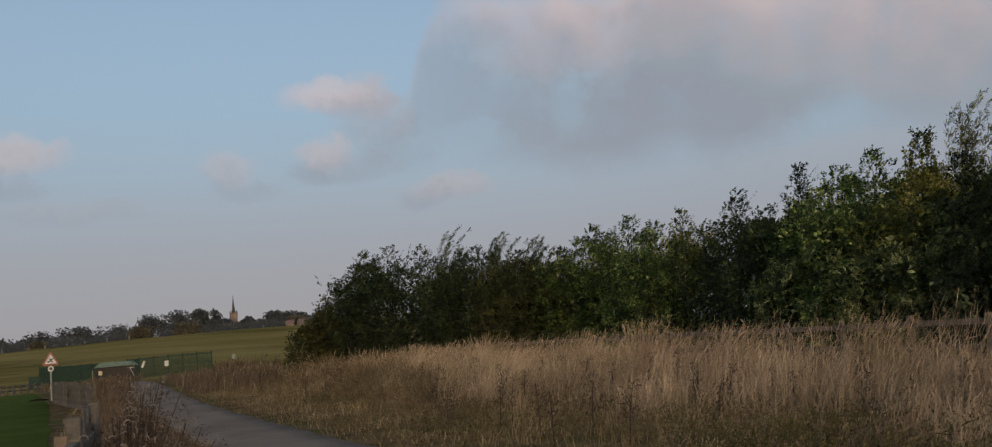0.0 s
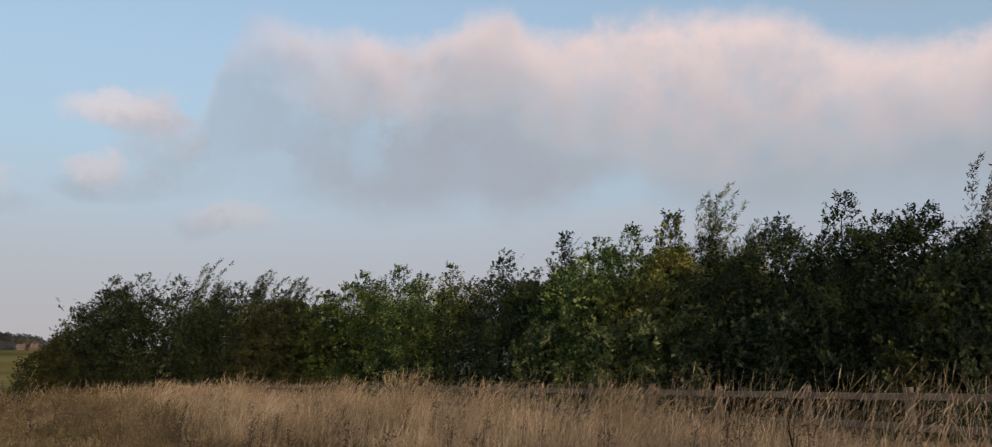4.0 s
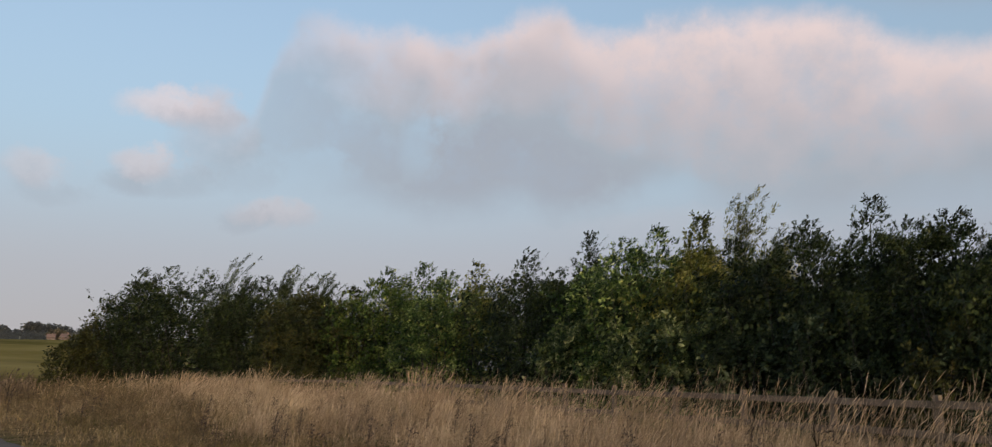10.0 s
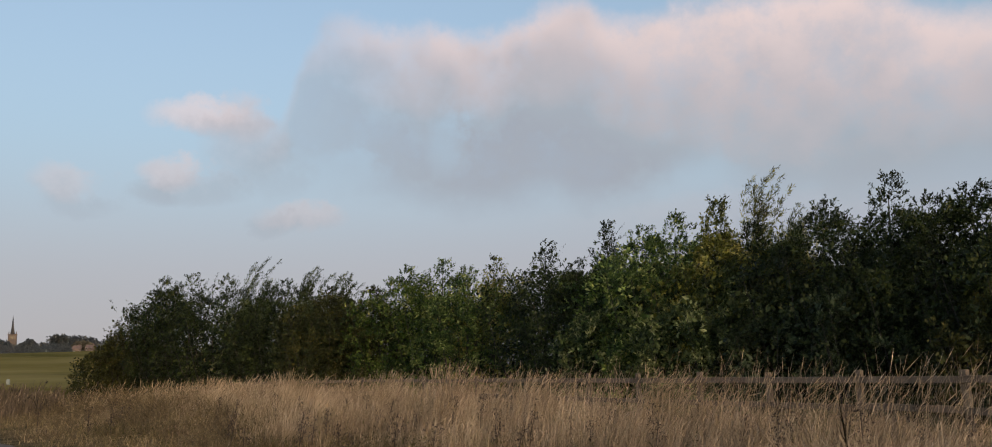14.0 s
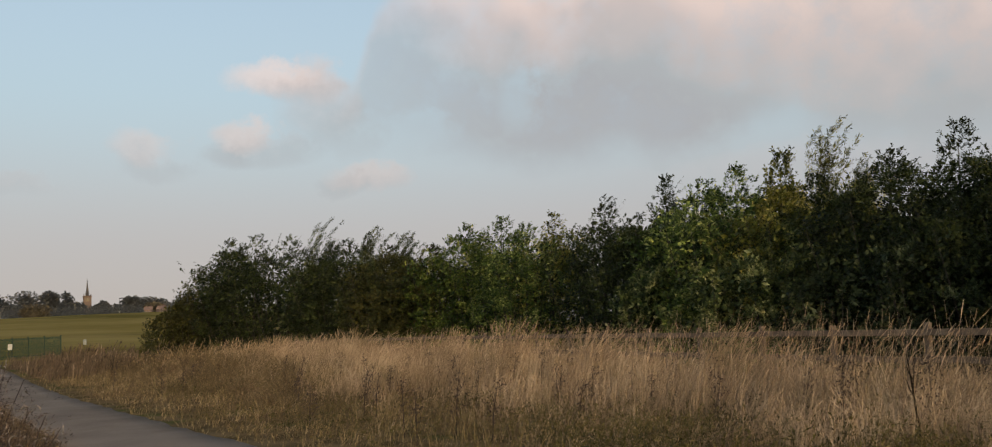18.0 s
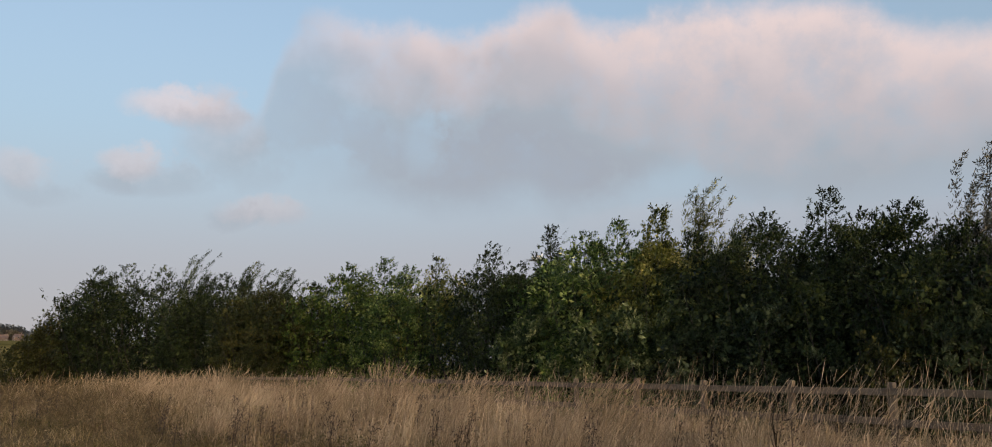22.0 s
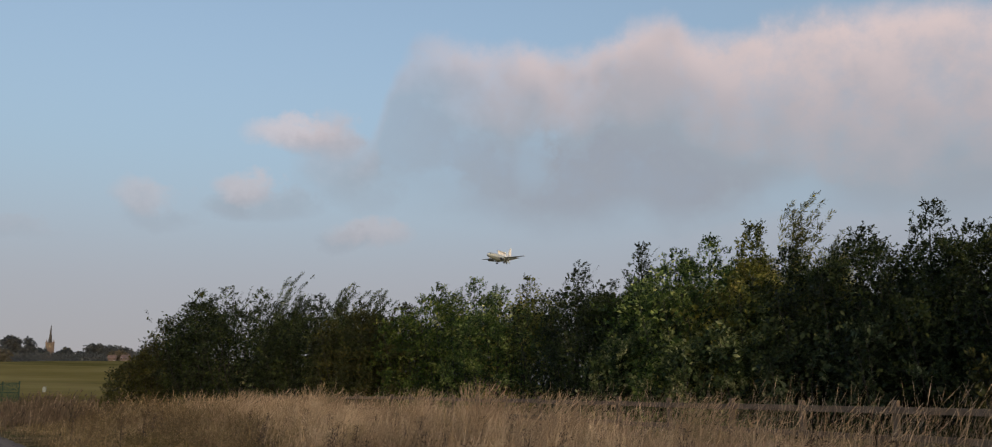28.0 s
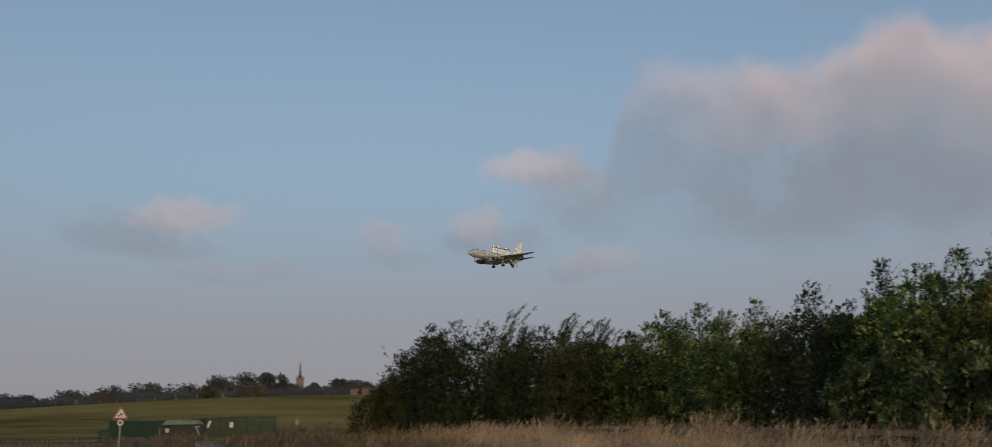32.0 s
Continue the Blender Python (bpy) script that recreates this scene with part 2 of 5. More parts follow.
# aircraft grey made darker: the shade under the wings is in the colour
m_air_wing = surface("shaded_grey_wing_paint", (0.16, 0.165, 0.175), (0.24, 0.245, 0.255), 0.35, 0.45, fine=6, relief=0.0)
m_dark_brown = surface("dull_dark_brown", (0.010, 0.008, 0.006), (0.022, 0.017, 0.012), 6, 1.0, fine=40, relief=0.8, spec=0.0)
m_tyre = surface("tyre_rubber", (0.012, 0.012, 0.012), (0.03, 0.03, 0.03), 3, 0.85)


def asphalt():
    n = Nodes("asphalt")
    coarse, grit = n.noise(0.5, 5.0), n.noise(140.0, 2.0)
    n.bump(grit, 0.5, 0.006)
    t = n.math("ADD", n.math("MULTIPLY", coarse, 0.55), n.math("MULTIPLY", grit, 0.45))
    return n.set(n.mix(n.smooth(t, 0.35, 0.65), (0.160, 0.132, 0.108), (0.24, 0.200, 0.166)), 1.0, spec=0.0)


def ground_material():
    """Straw thatch by the path, turning to rough pasture on the far slope."""
    n = Nodes("verge_and_pasture")
    p = n.place()
    length = n.add("VectorMath", operation="LENGTH")
    n.put(length.inputs[0], p)
    r = length.outputs["Value"]
    near = n.mix(n.smooth(n.noise(1.3, 5.0), 0.35, 0.65), (0.070, 0.054, 0.028), (0.15, 0.108, 0.060))
    near = n.mix(n.smooth(n.noise(0.35, 3.0), 0.52, 0.68), near, (0.075, 0.085, 0.030))
    stretch = n.add("Mapping")
    stretch.inputs["Scale"].default_value = (0.55, 1.0, 1.0)
    n.put(stretch.inputs["Vector"], p)
    far = n.mix(n.smooth(n.noise(0.035, 6.0, 0.6, stretch.outputs[0]), 0.38, 0.62), (0.160, 0.128, 0.040), (0.230, 0.182, 0.072))
    far = n.mix(n.smooth(n.noise(0.022, 5.0, 0.65, stretch.outputs[0]), 0.46, 0.66), far, (0.074, 0.068, 0.020))
    far = n.mix(n.math("MULTIPLY", n.smooth(n.noise(0.25, 5.0), 0.42, 0.72), 0.5), far, (0.190, 0.148, 0.066))
    n.bump(n.noise(9.0, 4.0), 0.5, 0.05)
    return n.set(n.mix(n.smooth(n.math("ADD", r, n.math("MULTIPLY", n.noise(0.05), 30.0)), 85.0, 125.0), near, far), 1.0, spec=0.0)


def lawn_material():
    n = Nodes("mown_lawn")
    t = n.noise(0.4, 5.0)
    n.bump(n.noise(40.0, 3.0), 0.6, 0.02)
    return n.set(n.mix(n.smooth(t, 0.35, 0.65), (0.082, 0.112, 0.014), (0.112, 0.142, 0.022)), 0.95, spec=0.02)


def stalk_material(name, stops, green, rusty=0.2):
    """Standing grass: one tone a stalk, drifts of it over the bank, some of them green or rusty."""
    n = Nodes(name)
    island = n.add("NewGeometry").outputs["Random Per Island"]
    p = n.place()
    drift = n.noise(0.75, 4.0, 0.6, p)
    v = n.math("ADD", n.math("MULTIPLY", island, 0.55), n.math("MULTIPLY", n.smooth(drift, 0.3, 0.7), 0.45), clamp=True)
    col = n.ramp(v, stops)
    col = n.mix(n.math("MULTIPLY", n.smooth(n.noise(0.9, 4.0, 0.6, p), 0.54, 0.70), 0.65), col, green)
    other = n.add("Mapping")
    other.inputs["Location"].default_value = (31.0, 17.0, 5.0)
    n.put(other.inputs["Vector"], p)
    col = n.mix(n.math("MULTIPLY", n.smooth(n.noise(0.7, 4.0, 0.6, other.outputs[0]), 0.57, 0.72), rusty), col, (0.125, 0.068, 0.042))
    n.set(col, 0.8, spec=0.15)
    tr = n.add("BsdfTranslucent")
    n.put(tr.inputs["Color"], col)
    mx = n.add("MixShader")
    mx.inputs[0].default_value = 0.2
    n.t.links.new(n.bsdf.outputs[0], mx.inputs[1])
    n.t.links.new(tr.outputs[0], mx.inputs[2])
    n.t.links.new(mx.outputs[0], n.out.inputs[0])
    return n.m


m_ground, m_lawn, m_asphalt = ground_material(), lawn_material(), asphalt()
m_stalk = stalk_material("dry_grass_stalk", [(0.0, (0.095, 0.067, 0.040)), (0.3, (0.241, 0.176, 0.114)), (0.65, (0.431, 0.318, 0.213)), (1.0, (0.672, 0.521, 0.375))], (0.135, 0.120, 0.052))
m_bank = stalk_material("bank_grass_stalk", [(0.0, (0.047, 0.036, 0.021)), (0.4, (0.131, 0.095, 0.049)), (0.75, (0.255, 0.184, 0.105)), (1.0, (0.483, 0.361, 0.232))], (0.112, 0.090, 0.034), 0.6)
m_rough = stalk_material("rough_brown_stalk", [(0.0, (0.034, 0.025, 0.017)), (0.4, (0.093, 0.068, 0.046)), (0.8, (0.186, 0.136, 0.093)), (1.0, (0.372, 0.282, 0.198))], (0.046, 0.042, 0.018), 0.5)
m_low = stalk_material("low_grass_blade", [(0.0, (0.075, 0.062, 0.026)), (0.5, (0.200, 0.146, 0.070)), (1.0, (0.390, 0.285, 0.155))], (0.120, 0.102, 0.034), 0.4)
m_weed = foliage("brown_weed_stem", [(0.1, (0.028, 0.020, 0.016)), (0.6, (0.068, 0.047, 0.036)), (1.0, (0.12, 0.084, 0.064))], translucent=0.1)
m_herb = foliage("dull_herb_leaf", [(0.15, (0.034, 0.031, 0.010)), (0.55, (0.098, 0.082, 0.027)), (0.85, (0.165, 0.125, 0.054)), (1.0, (0.20, 0.15, 0.08))], patch=0.5)
m_dock = foliage("dried_seed_head", [(0.1, (0.035, 0.024, 0.017)), (0.6, (0.080, 0.055, 0.042)), (1.0, (0.22, 0.165, 0.13))], translucent=0.1, patch=3.0)
m_pod = surface("pale_dry_pod", (0.10, 0.078, 0.064), (0.27, 0.225, 0.19), 14, 0.7, fine=90)
LEAF = {
    # pale last stops stand in for top-lit leaves, dark first stops for shaded gaps
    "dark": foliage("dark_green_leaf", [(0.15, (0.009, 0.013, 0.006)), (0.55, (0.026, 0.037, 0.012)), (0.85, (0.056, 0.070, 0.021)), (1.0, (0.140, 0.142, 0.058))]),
    "green": foliage("mid_green_leaf", [(0.15, (0.013, 0.023, 0.007)), (0.48, (0.052, 0.088, 0.022)), (0.76, (0.172, 0.218, 0.055)), (1.0, (0.540, 0.540, 0.205))], patch=2.4),
    "sage": foliage("grey_green_leaf", [(0.15, (0.013, 0.022, 0.009)), (0.48, (0.055, 0.077, 0.026)), (0.76, (0.169, 0.190, 0.073)), (1.0, (0.520, 0.504, 0.242))], patch=2.4),
    # the sage leaf again, darkened so that its colour carries the shade
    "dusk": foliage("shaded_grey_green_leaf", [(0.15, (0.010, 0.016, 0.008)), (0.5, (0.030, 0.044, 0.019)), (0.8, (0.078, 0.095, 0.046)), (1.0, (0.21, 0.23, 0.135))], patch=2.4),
    "bright": foliage("bright_green_leaf", [(0.15, (0.012, 0.026, 0.009)), (0.5, (0.060, 0.093, 0.018)), (0.8, (0.138, 0.165, 0.036)), (1.0, (0.322, 0.320, 0.117))]),
    "yellow": foliage("yellowing_leaf", [(0.15, (0.017, 0.025, 0.009)), (0.45, (0.091, 0.101, 0.022)), (0.78, (0.210, 0.196, 0.045)), (1.0, (0.500, 0.420, 0.140))]),
    "olive": foliage("olive_brown_leaf", [(0.15, (0.018, 0.023, 0.008)), (0.6, (0.050, 0.052, 0.016)), (1.0, (0.115, 0.100, 0.030))]),
    "willow": foliage("grey_green_willow_leaf", [(0.15, (0.016, 0.024, 0.009)), (0.55, (0.046, 0.060, 0.022)), (1.0, (0.175, 0.185, 0.090))]),
    # brighter copy of the willow leaf, with warm light put into its colour
    "golden": foliage("lit_gold_willow_leaf", [(0.15, (0.022, 0.026, 0.008)), (0.5, (0.112, 0.115, 0.032)), (1.0, (0.430, 0.385, 0.135))]),
    "bare": foliage("thin_grey_willow_leaf", [(0.15, (0.040, 0.038, 0.029)), (0.6, (0.095, 0.088, 0.066)), (1.0, (0.20, 0.180, 0.140))]),
    # distance haze is mixed into these two leaf colours: pale, greyed, little contrast
    "far": foliage("hazed_wood_leaf", [(0.1, (0.092, 0.098, 0.100)), (0.6, (0.105, 0.110, 0.111)), (1.0, (0.122, 0.126, 0.124))], patch=0.05, translucent=0.5),
    "far_brown": foliage("hazed_turning_leaf", [(0.1, (0.115, 0.100, 0.072)), (0.6, (0.140, 0.120, 0.086)), (1.0, (0.165, 0.142, 0.102))], patch=0.05, translucent=0.5),
}

# ---- helpers for meshes ----
def mesh_from(name, verts, faces, material, smooth=False):
    """A mesh from arrays: verts n x 3, faces m x k."""
    verts, faces = np.asarray(verts, np.float32), np.asarray(faces, np.int32)
    me = bpy.data.meshes.new(name)
    k = faces.shape[1]
    me.vertices.add(len(verts))
    me.vertices.foreach_set("co", verts.ravel())
    me.loops.add(faces.size)
    me.loops.foreach_set("vertex_index", faces.ravel())
    me.polygons.add(len(faces))
    me.polygons.foreach_set("loop_start", np.arange(len(faces), dtype=np.int32) * k)
    me.polygons.foreach_set("loop_total", np.full(len(faces), k, np.int32))
    if smooth:
        me.polygons.foreach_set("use_smooth", np.ones(len(faces), bool))
    me.update(calc_edges=True)
    me.materials.append(material)
    return me


def hold(ob, parent, m=None):
    ob.parent = parent
    if m is not None:
        ob.matrix_basis = m
    return ob


def part(name, bm, material, parent, label="", m=None, smooth=False):
    """Links a bmesh as one mesh under a thing or a part."""
    me = bpy.data.meshes.new(name)
    if smooth:
        for f in bm.faces:
            f.smooth = True
    bm.to_mesh(me)
    bm.free()
    me.materials.append(material)
    ob = hold(new(name, me), parent, m)
    return tagged(ob, label) if label else ob


def box(sx, sy, sz, bevel=0.0, at=(0, 0, 0), bm=None):
    """A box that stands on z = at.z, with its edges rounded."""
    b = bmesh.new()
    bmesh.ops.create_cube(b, size=1.0)
    bmesh.ops.scale(b, vec=(sx, sy, sz), verts=b.verts)
    bmesh.ops.translate(b, vec=(at[0], at[1], at[2] + sz / 2), verts=b.verts)
    if bevel:
        bmesh.ops.bevel(b, geom=b.edges[:], offset=bevel, segments=1, affect="EDGES")
    if bm is None:
        return b
    me = bpy.data.meshes.new("tmp")
    b.to_mesh(me)
    b.free()
    bm.from_mesh(me)
    bpy.data.meshes.remove(me)
    return bm


def tube(points, radii, sides=6, bm=None):
    """A tapered round bar along points."""
    bm = bm or bmesh.new()
    pts = [Vector(p) for p in points]
    rings = []
    for i, p in enumerate(pts):
        d = (pts[min(i + 1, len(pts) - 1)] - pts[max(i - 1, 0)]).normalized()
        q = d.to_track_quat("Z", "Y")
        rings.append([bm.verts.new(p + q @ Vector((radii[i] * math.cos(a), radii[i] * math.sin(a), 0)))
                      for a in (2 * math.pi * k / sides for k in range(sides))])
    for a, b in zip(rings, rings[1:]):
        for k in range(sides):
            bm.faces.new((a[k], a[(k + 1) % sides], b[(k + 1) % sides], b[k]))
    bm.faces.new(rings[0][::-1])
    bm.faces.new(rings[-1])
    return bm


def bearing(az, r, z=0.0):
    return Vector((r * math.sin(radians(az)), r * math.cos(radians(az)), z))


def unit(v):
    return v / np.maximum(np.linalg.norm(v, axis=-1, keepdims=True), 1e-9)


# ---- the ground ----
def smoothstep(a, b, x):
    t = np.clip((x - a) / (b - a), 0, 1)
    return t * t * (3 - 2 * t)


def land(x, y):
    """Height of the land: level by the path, a dip to the west, a long pasture slope behind."""
    x, y = np.asarray(x, float), np.asarray(y, float)
    r = np.hypot(x, y)
    az = np.degrees(np.arctan2(x, y))
    crest = np.interp(az, [-75, -50, -39, -34.5, -29.5, -24, -18, -8, 4], [0.1, 0.5, 0.95, 1.22, 1.40, 1.50, 1.52, 1.0, 0.05])
    rise = np.tan(np.radians(crest))
    top = rise * 350 + 1.55 * (crest > 0.3)
    h = top * smoothstep(118, 360, r) ** 0.9
    h = h + np.clip(r - 360, 0, 1000) * np.tan(np.radians(np.clip(crest - 0.12, 0, 3))) * 0.97
    dip = -0.38 * smoothstep(70, 110, r) * (1 - smoothstep(150, 190, r)) * smoothstep(-26, -33, az)
    return h + dip


def build_ground():
    rs = np.concatenate([[0.0], np.geomspace(1.5, 4600, 90)])
    azs = np.concatenate([np.arange(-180, -60, 6), np.arange(-60, 50, 1.5), np.arange(50, 180, 6)])
    n = len(azs)
    R, A = np.meshgrid(rs[1:], np.radians(azs), indexing="ij")
    x, y = R * np.sin(A), R * np.cos(A)
    z = land(x, y)
    verts = np.concatenate([[[0, 0, 0]], np.stack([x, y, z], -1).reshape(-1, 3)])
    faces = []
    for i in range(len(rs) - 2):
        a = 1 + i * n + np.arange(n)
        b = 1 + i * n + (np.arange(n) + 1) % n
        faces.append(np.stack([a, a + n, b + n, b], -1))
    quads = np.concatenate(faces)
    me = mesh_from("ground", verts, quads, m_ground, True)
    ob = new("ground", me)
    bm = bmesh.new()
    bm.from_mesh(me)
    bm.verts.ensure_lookup_table()
    for k in range(n):
        bm.faces.new((bm.verts[0], bm.verts[1 + k], bm.verts[1 + (k + 1) % n]))
    bm.to_mesh(me)
    bm.free()
    return tagged(ob, "dry straw-brown verge running up to green pasture slope", "ground", kind="structure")


EDGE = np.array([(20.2, -20.4), (5.8, 0), (-4.3, 14.3), (-10, 23.2), (-14.2, 30.0), (-17.2, 35.1), (-20.2, 40.3), (-24.6, 48.0), (-29.2, 56.0), (-36, 67.5), (-46, 84)])
RAIL_A, RAIL_WAY = np.array((6.16, 13.58)), np.array((math.sin(radians(-24)), math.cos(radians(-24))))
RAILS = [RAIL_A + RAIL_WAY * 1.8 * k for k in range(-6, 13)]
turn_way = np.array((math.sin(radians(-50)), math.cos(radians(-50))))
RAIL_LINE = np.array([RAILS[0] - RAIL_WAY * 12, RAILS[18], RAILS[18] + turn_way * 50])
RAILS += [RAILS[-1] + turn_way * 1.8 * k for k in range(1, 5)]


def beside(px, py, line):
    """Signed distance of points from a line of segments: positive to its right as it runs."""
    best, sign = np.full(len(px), 1e9), np.zeros(len(px))
    for (ax, ay), (bx, by) in zip(line, line[1:]):
        dx, dy = bx - ax, by - ay
        l2 = dx * dx + dy * dy
        t = np.clip(((px - ax) * dx + (py - ay) * dy) / l2, 0, 1)
        d = np.hypot(px - ax - t * dx, py - ay - t * dy)
        s = np.sign((px - ax) * dy - (py - ay) * dx)
        near = d < best
        best[near], sign[near] = d[near], s[near]
    return best * sign


def strip(name, line, left, right, lift, material, step=0.6):
    """A sheet along a line, between two distances to its right, with a thickness."""
    seg = np.hypot(*np.diff(line, axis=0).T)
    s = np.concatenate([[0], np.cumsum(seg)])
    q = np.arange(0, s[-1], step)
    x, y = np.interp(q, s, line[:, 0]), np.interp(q, s, line[:, 1])
    for _ in range(6):
        x[1:-1] = (x[:-2] + x[1:-1] * 2 + x[2:]) / 4
        y[1:-1] = (y[:-2] + y[1:-1] * 2 + y[2:]) / 4
    d = unit(np.stack([np.gradient(x), np.gradient(y)], -1))
    nr = np.stack([d[:, 1], -d[:, 0]], -1)
    rng = np.random.default_rng(3)
    cols = []
    offs = np.linspace(left, right, 5)
    for k, o in enumerate(offs):
        wob = rng.normal(0, 0.035, len(q)) if k in (0, 4) else 0
        px, py = x + nr[:, 0] * (o + wob), y + nr[:, 1] * (o + wob)
        cols.append(np.stack([px, py, land(px, py) + lift + (0.02 if k == 2 else 0.0)], -1))
    low = [cols[0] - (0, 0, lift + 0.05)] + cols + [cols[-1] - (0, 0, lift + 0.05)]
    grid = np.stack(low, 1)
    n, m = grid.shape[:2]
    i, j = np.meshgrid(np.arange(n - 1), np.arange(m - 1), indexing="ij")
    a = (i * m + j).ravel()
    return new(name, mesh_from(name, grid.reshape(-1, 3), np.stack([a, a + 1, a + m + 1, a + m], -1), material))


build_ground()
tagged(strip("path", EDGE, -1.95, 0.0, 0.03, m_asphalt), "grey asphalt footpath curving past a grass bank", "path", kind="structure")
LAWN_EDGE = np.array([(-0.6, -12.0), (-5.4, 8.6), (-27.6, 42.0), (-46.0, 68.0)])
tagged(strip("lawn", LAWN_EDGE, -60.0, -0.25, 0.02, m_lawn, 2.0), "smooth bright green mown lawn behind a wooden fence", "lawn", kind="structure")


# ---- standing grass ----
def stalks(px, py, h, w, lean, rng, head=0.0, base=0.0, tangle=0.2):
    """Bent ribbons, each of three quads; lean: to the east, in clumps; head: share of the stalks that carry a seed head."""
    n = len(px)
    yaw = rng.uniform(0, 2 * math.pi, n)
    side = np.stack([np.cos(yaw), np.sin(yaw), np.zeros(n)], -1)
    foot = np.stack([px, py, land(px, py) + base - 0.02], -1)
    sweep = 1.5 * (patches(px, py, 1.3, 41) - 0.5), 1.5 * (patches(px, py, 1.1, 42) - 0.5)
    bend = np.stack([lean + tangle * sweep[0] + rng.normal(0, tangle, n), tangle * sweep[1] + rng.normal(0, tangle, n), np.zeros(n)], -1)
    drop = np.minimum(0.45 * (bend ** 2).sum(-1), 0.5)
    rows = []
    for f, wide in ((0.0, 1.0), (0.45, 0.9), (0.8, 0.62), (1.0, 0.3)):
        up = np.stack([np.zeros(n), np.zeros(n), h * (f - drop * f ** 2.4)], -1)
        c = foot + up + bend * (h * f ** 2.1)[:, None]
        hw = (w * wide / 2)[:, None]
        rows += [c - side * hw, c + side * hw]
    verts = np.stack(rows, 1)
    o = np.arange(n)[:, None] * 8
    quads = np.concatenate([o + [0, 1, 3, 2], o + [2, 3, 5, 4], o + [4, 5, 7, 6]])
    if head:
        pick = np.where(rng.random(n) < head)[0]
        k = len(pick)
        top, dn = verts[pick, 6], unit(verts[pick, 6] - verts[pick, 4])
        hl, hw = (h[pick] * rng.uniform(0.10, 0.22, k))[:, None], (w[pick] * rng.uniform(0.5, 1.0, k))[:, None]
        s2 = unit(np.cross(dn, rng.normal(0, 1, (k, 3))))
        hv = np.stack([top - dn * hl, top - dn * hl * 0.45 + s2 * hw, top + dn * hl * 0.2, top - dn * hl * 0.45 - s2 * hw], 1)
        hq = np.arange(k)[:, None] * 4 + [0, 1, 2, 3] + n * 8
        return np.concatenate([verts.reshape(-1, 3), hv.reshape(-1, 3)]), np.concatenate([quads, hq])
    return verts.reshape(-1, 3), quads


def scatter(count, rng, r0, r1, az0=-37.0, az1=39.0, power=0.0):
    """Random points of a sector, evenly by ground or denser towards the near side."""
    u = rng.random(count)
    e = 2.0 - power
    r = (r0 ** e + u * (r1 ** e - r0 ** e)) ** (1 / e)
    a = np.radians(rng.uniform(az0, az1, count))
    return r * np.sin(a), r * np.cos(a), r


def patches(x, y, size, seed):
    """Soft uneven drifts between 0 and 1."""
    v = np.zeros(len(x))
    g = np.random.default_rng(seed)
    for k in range(7):
        f, a, p = (0.5 + 0.5 * k) / size, g.uniform(0, math.pi), g.uniform(0, 6.3)
        v += np.sin((x * math.cos(a) + y * math.sin(a)) * f * 6.283 + p) / (1 + 0.35 * k)
    return np.clip(0.5 + v / 4.5, 0, 1)


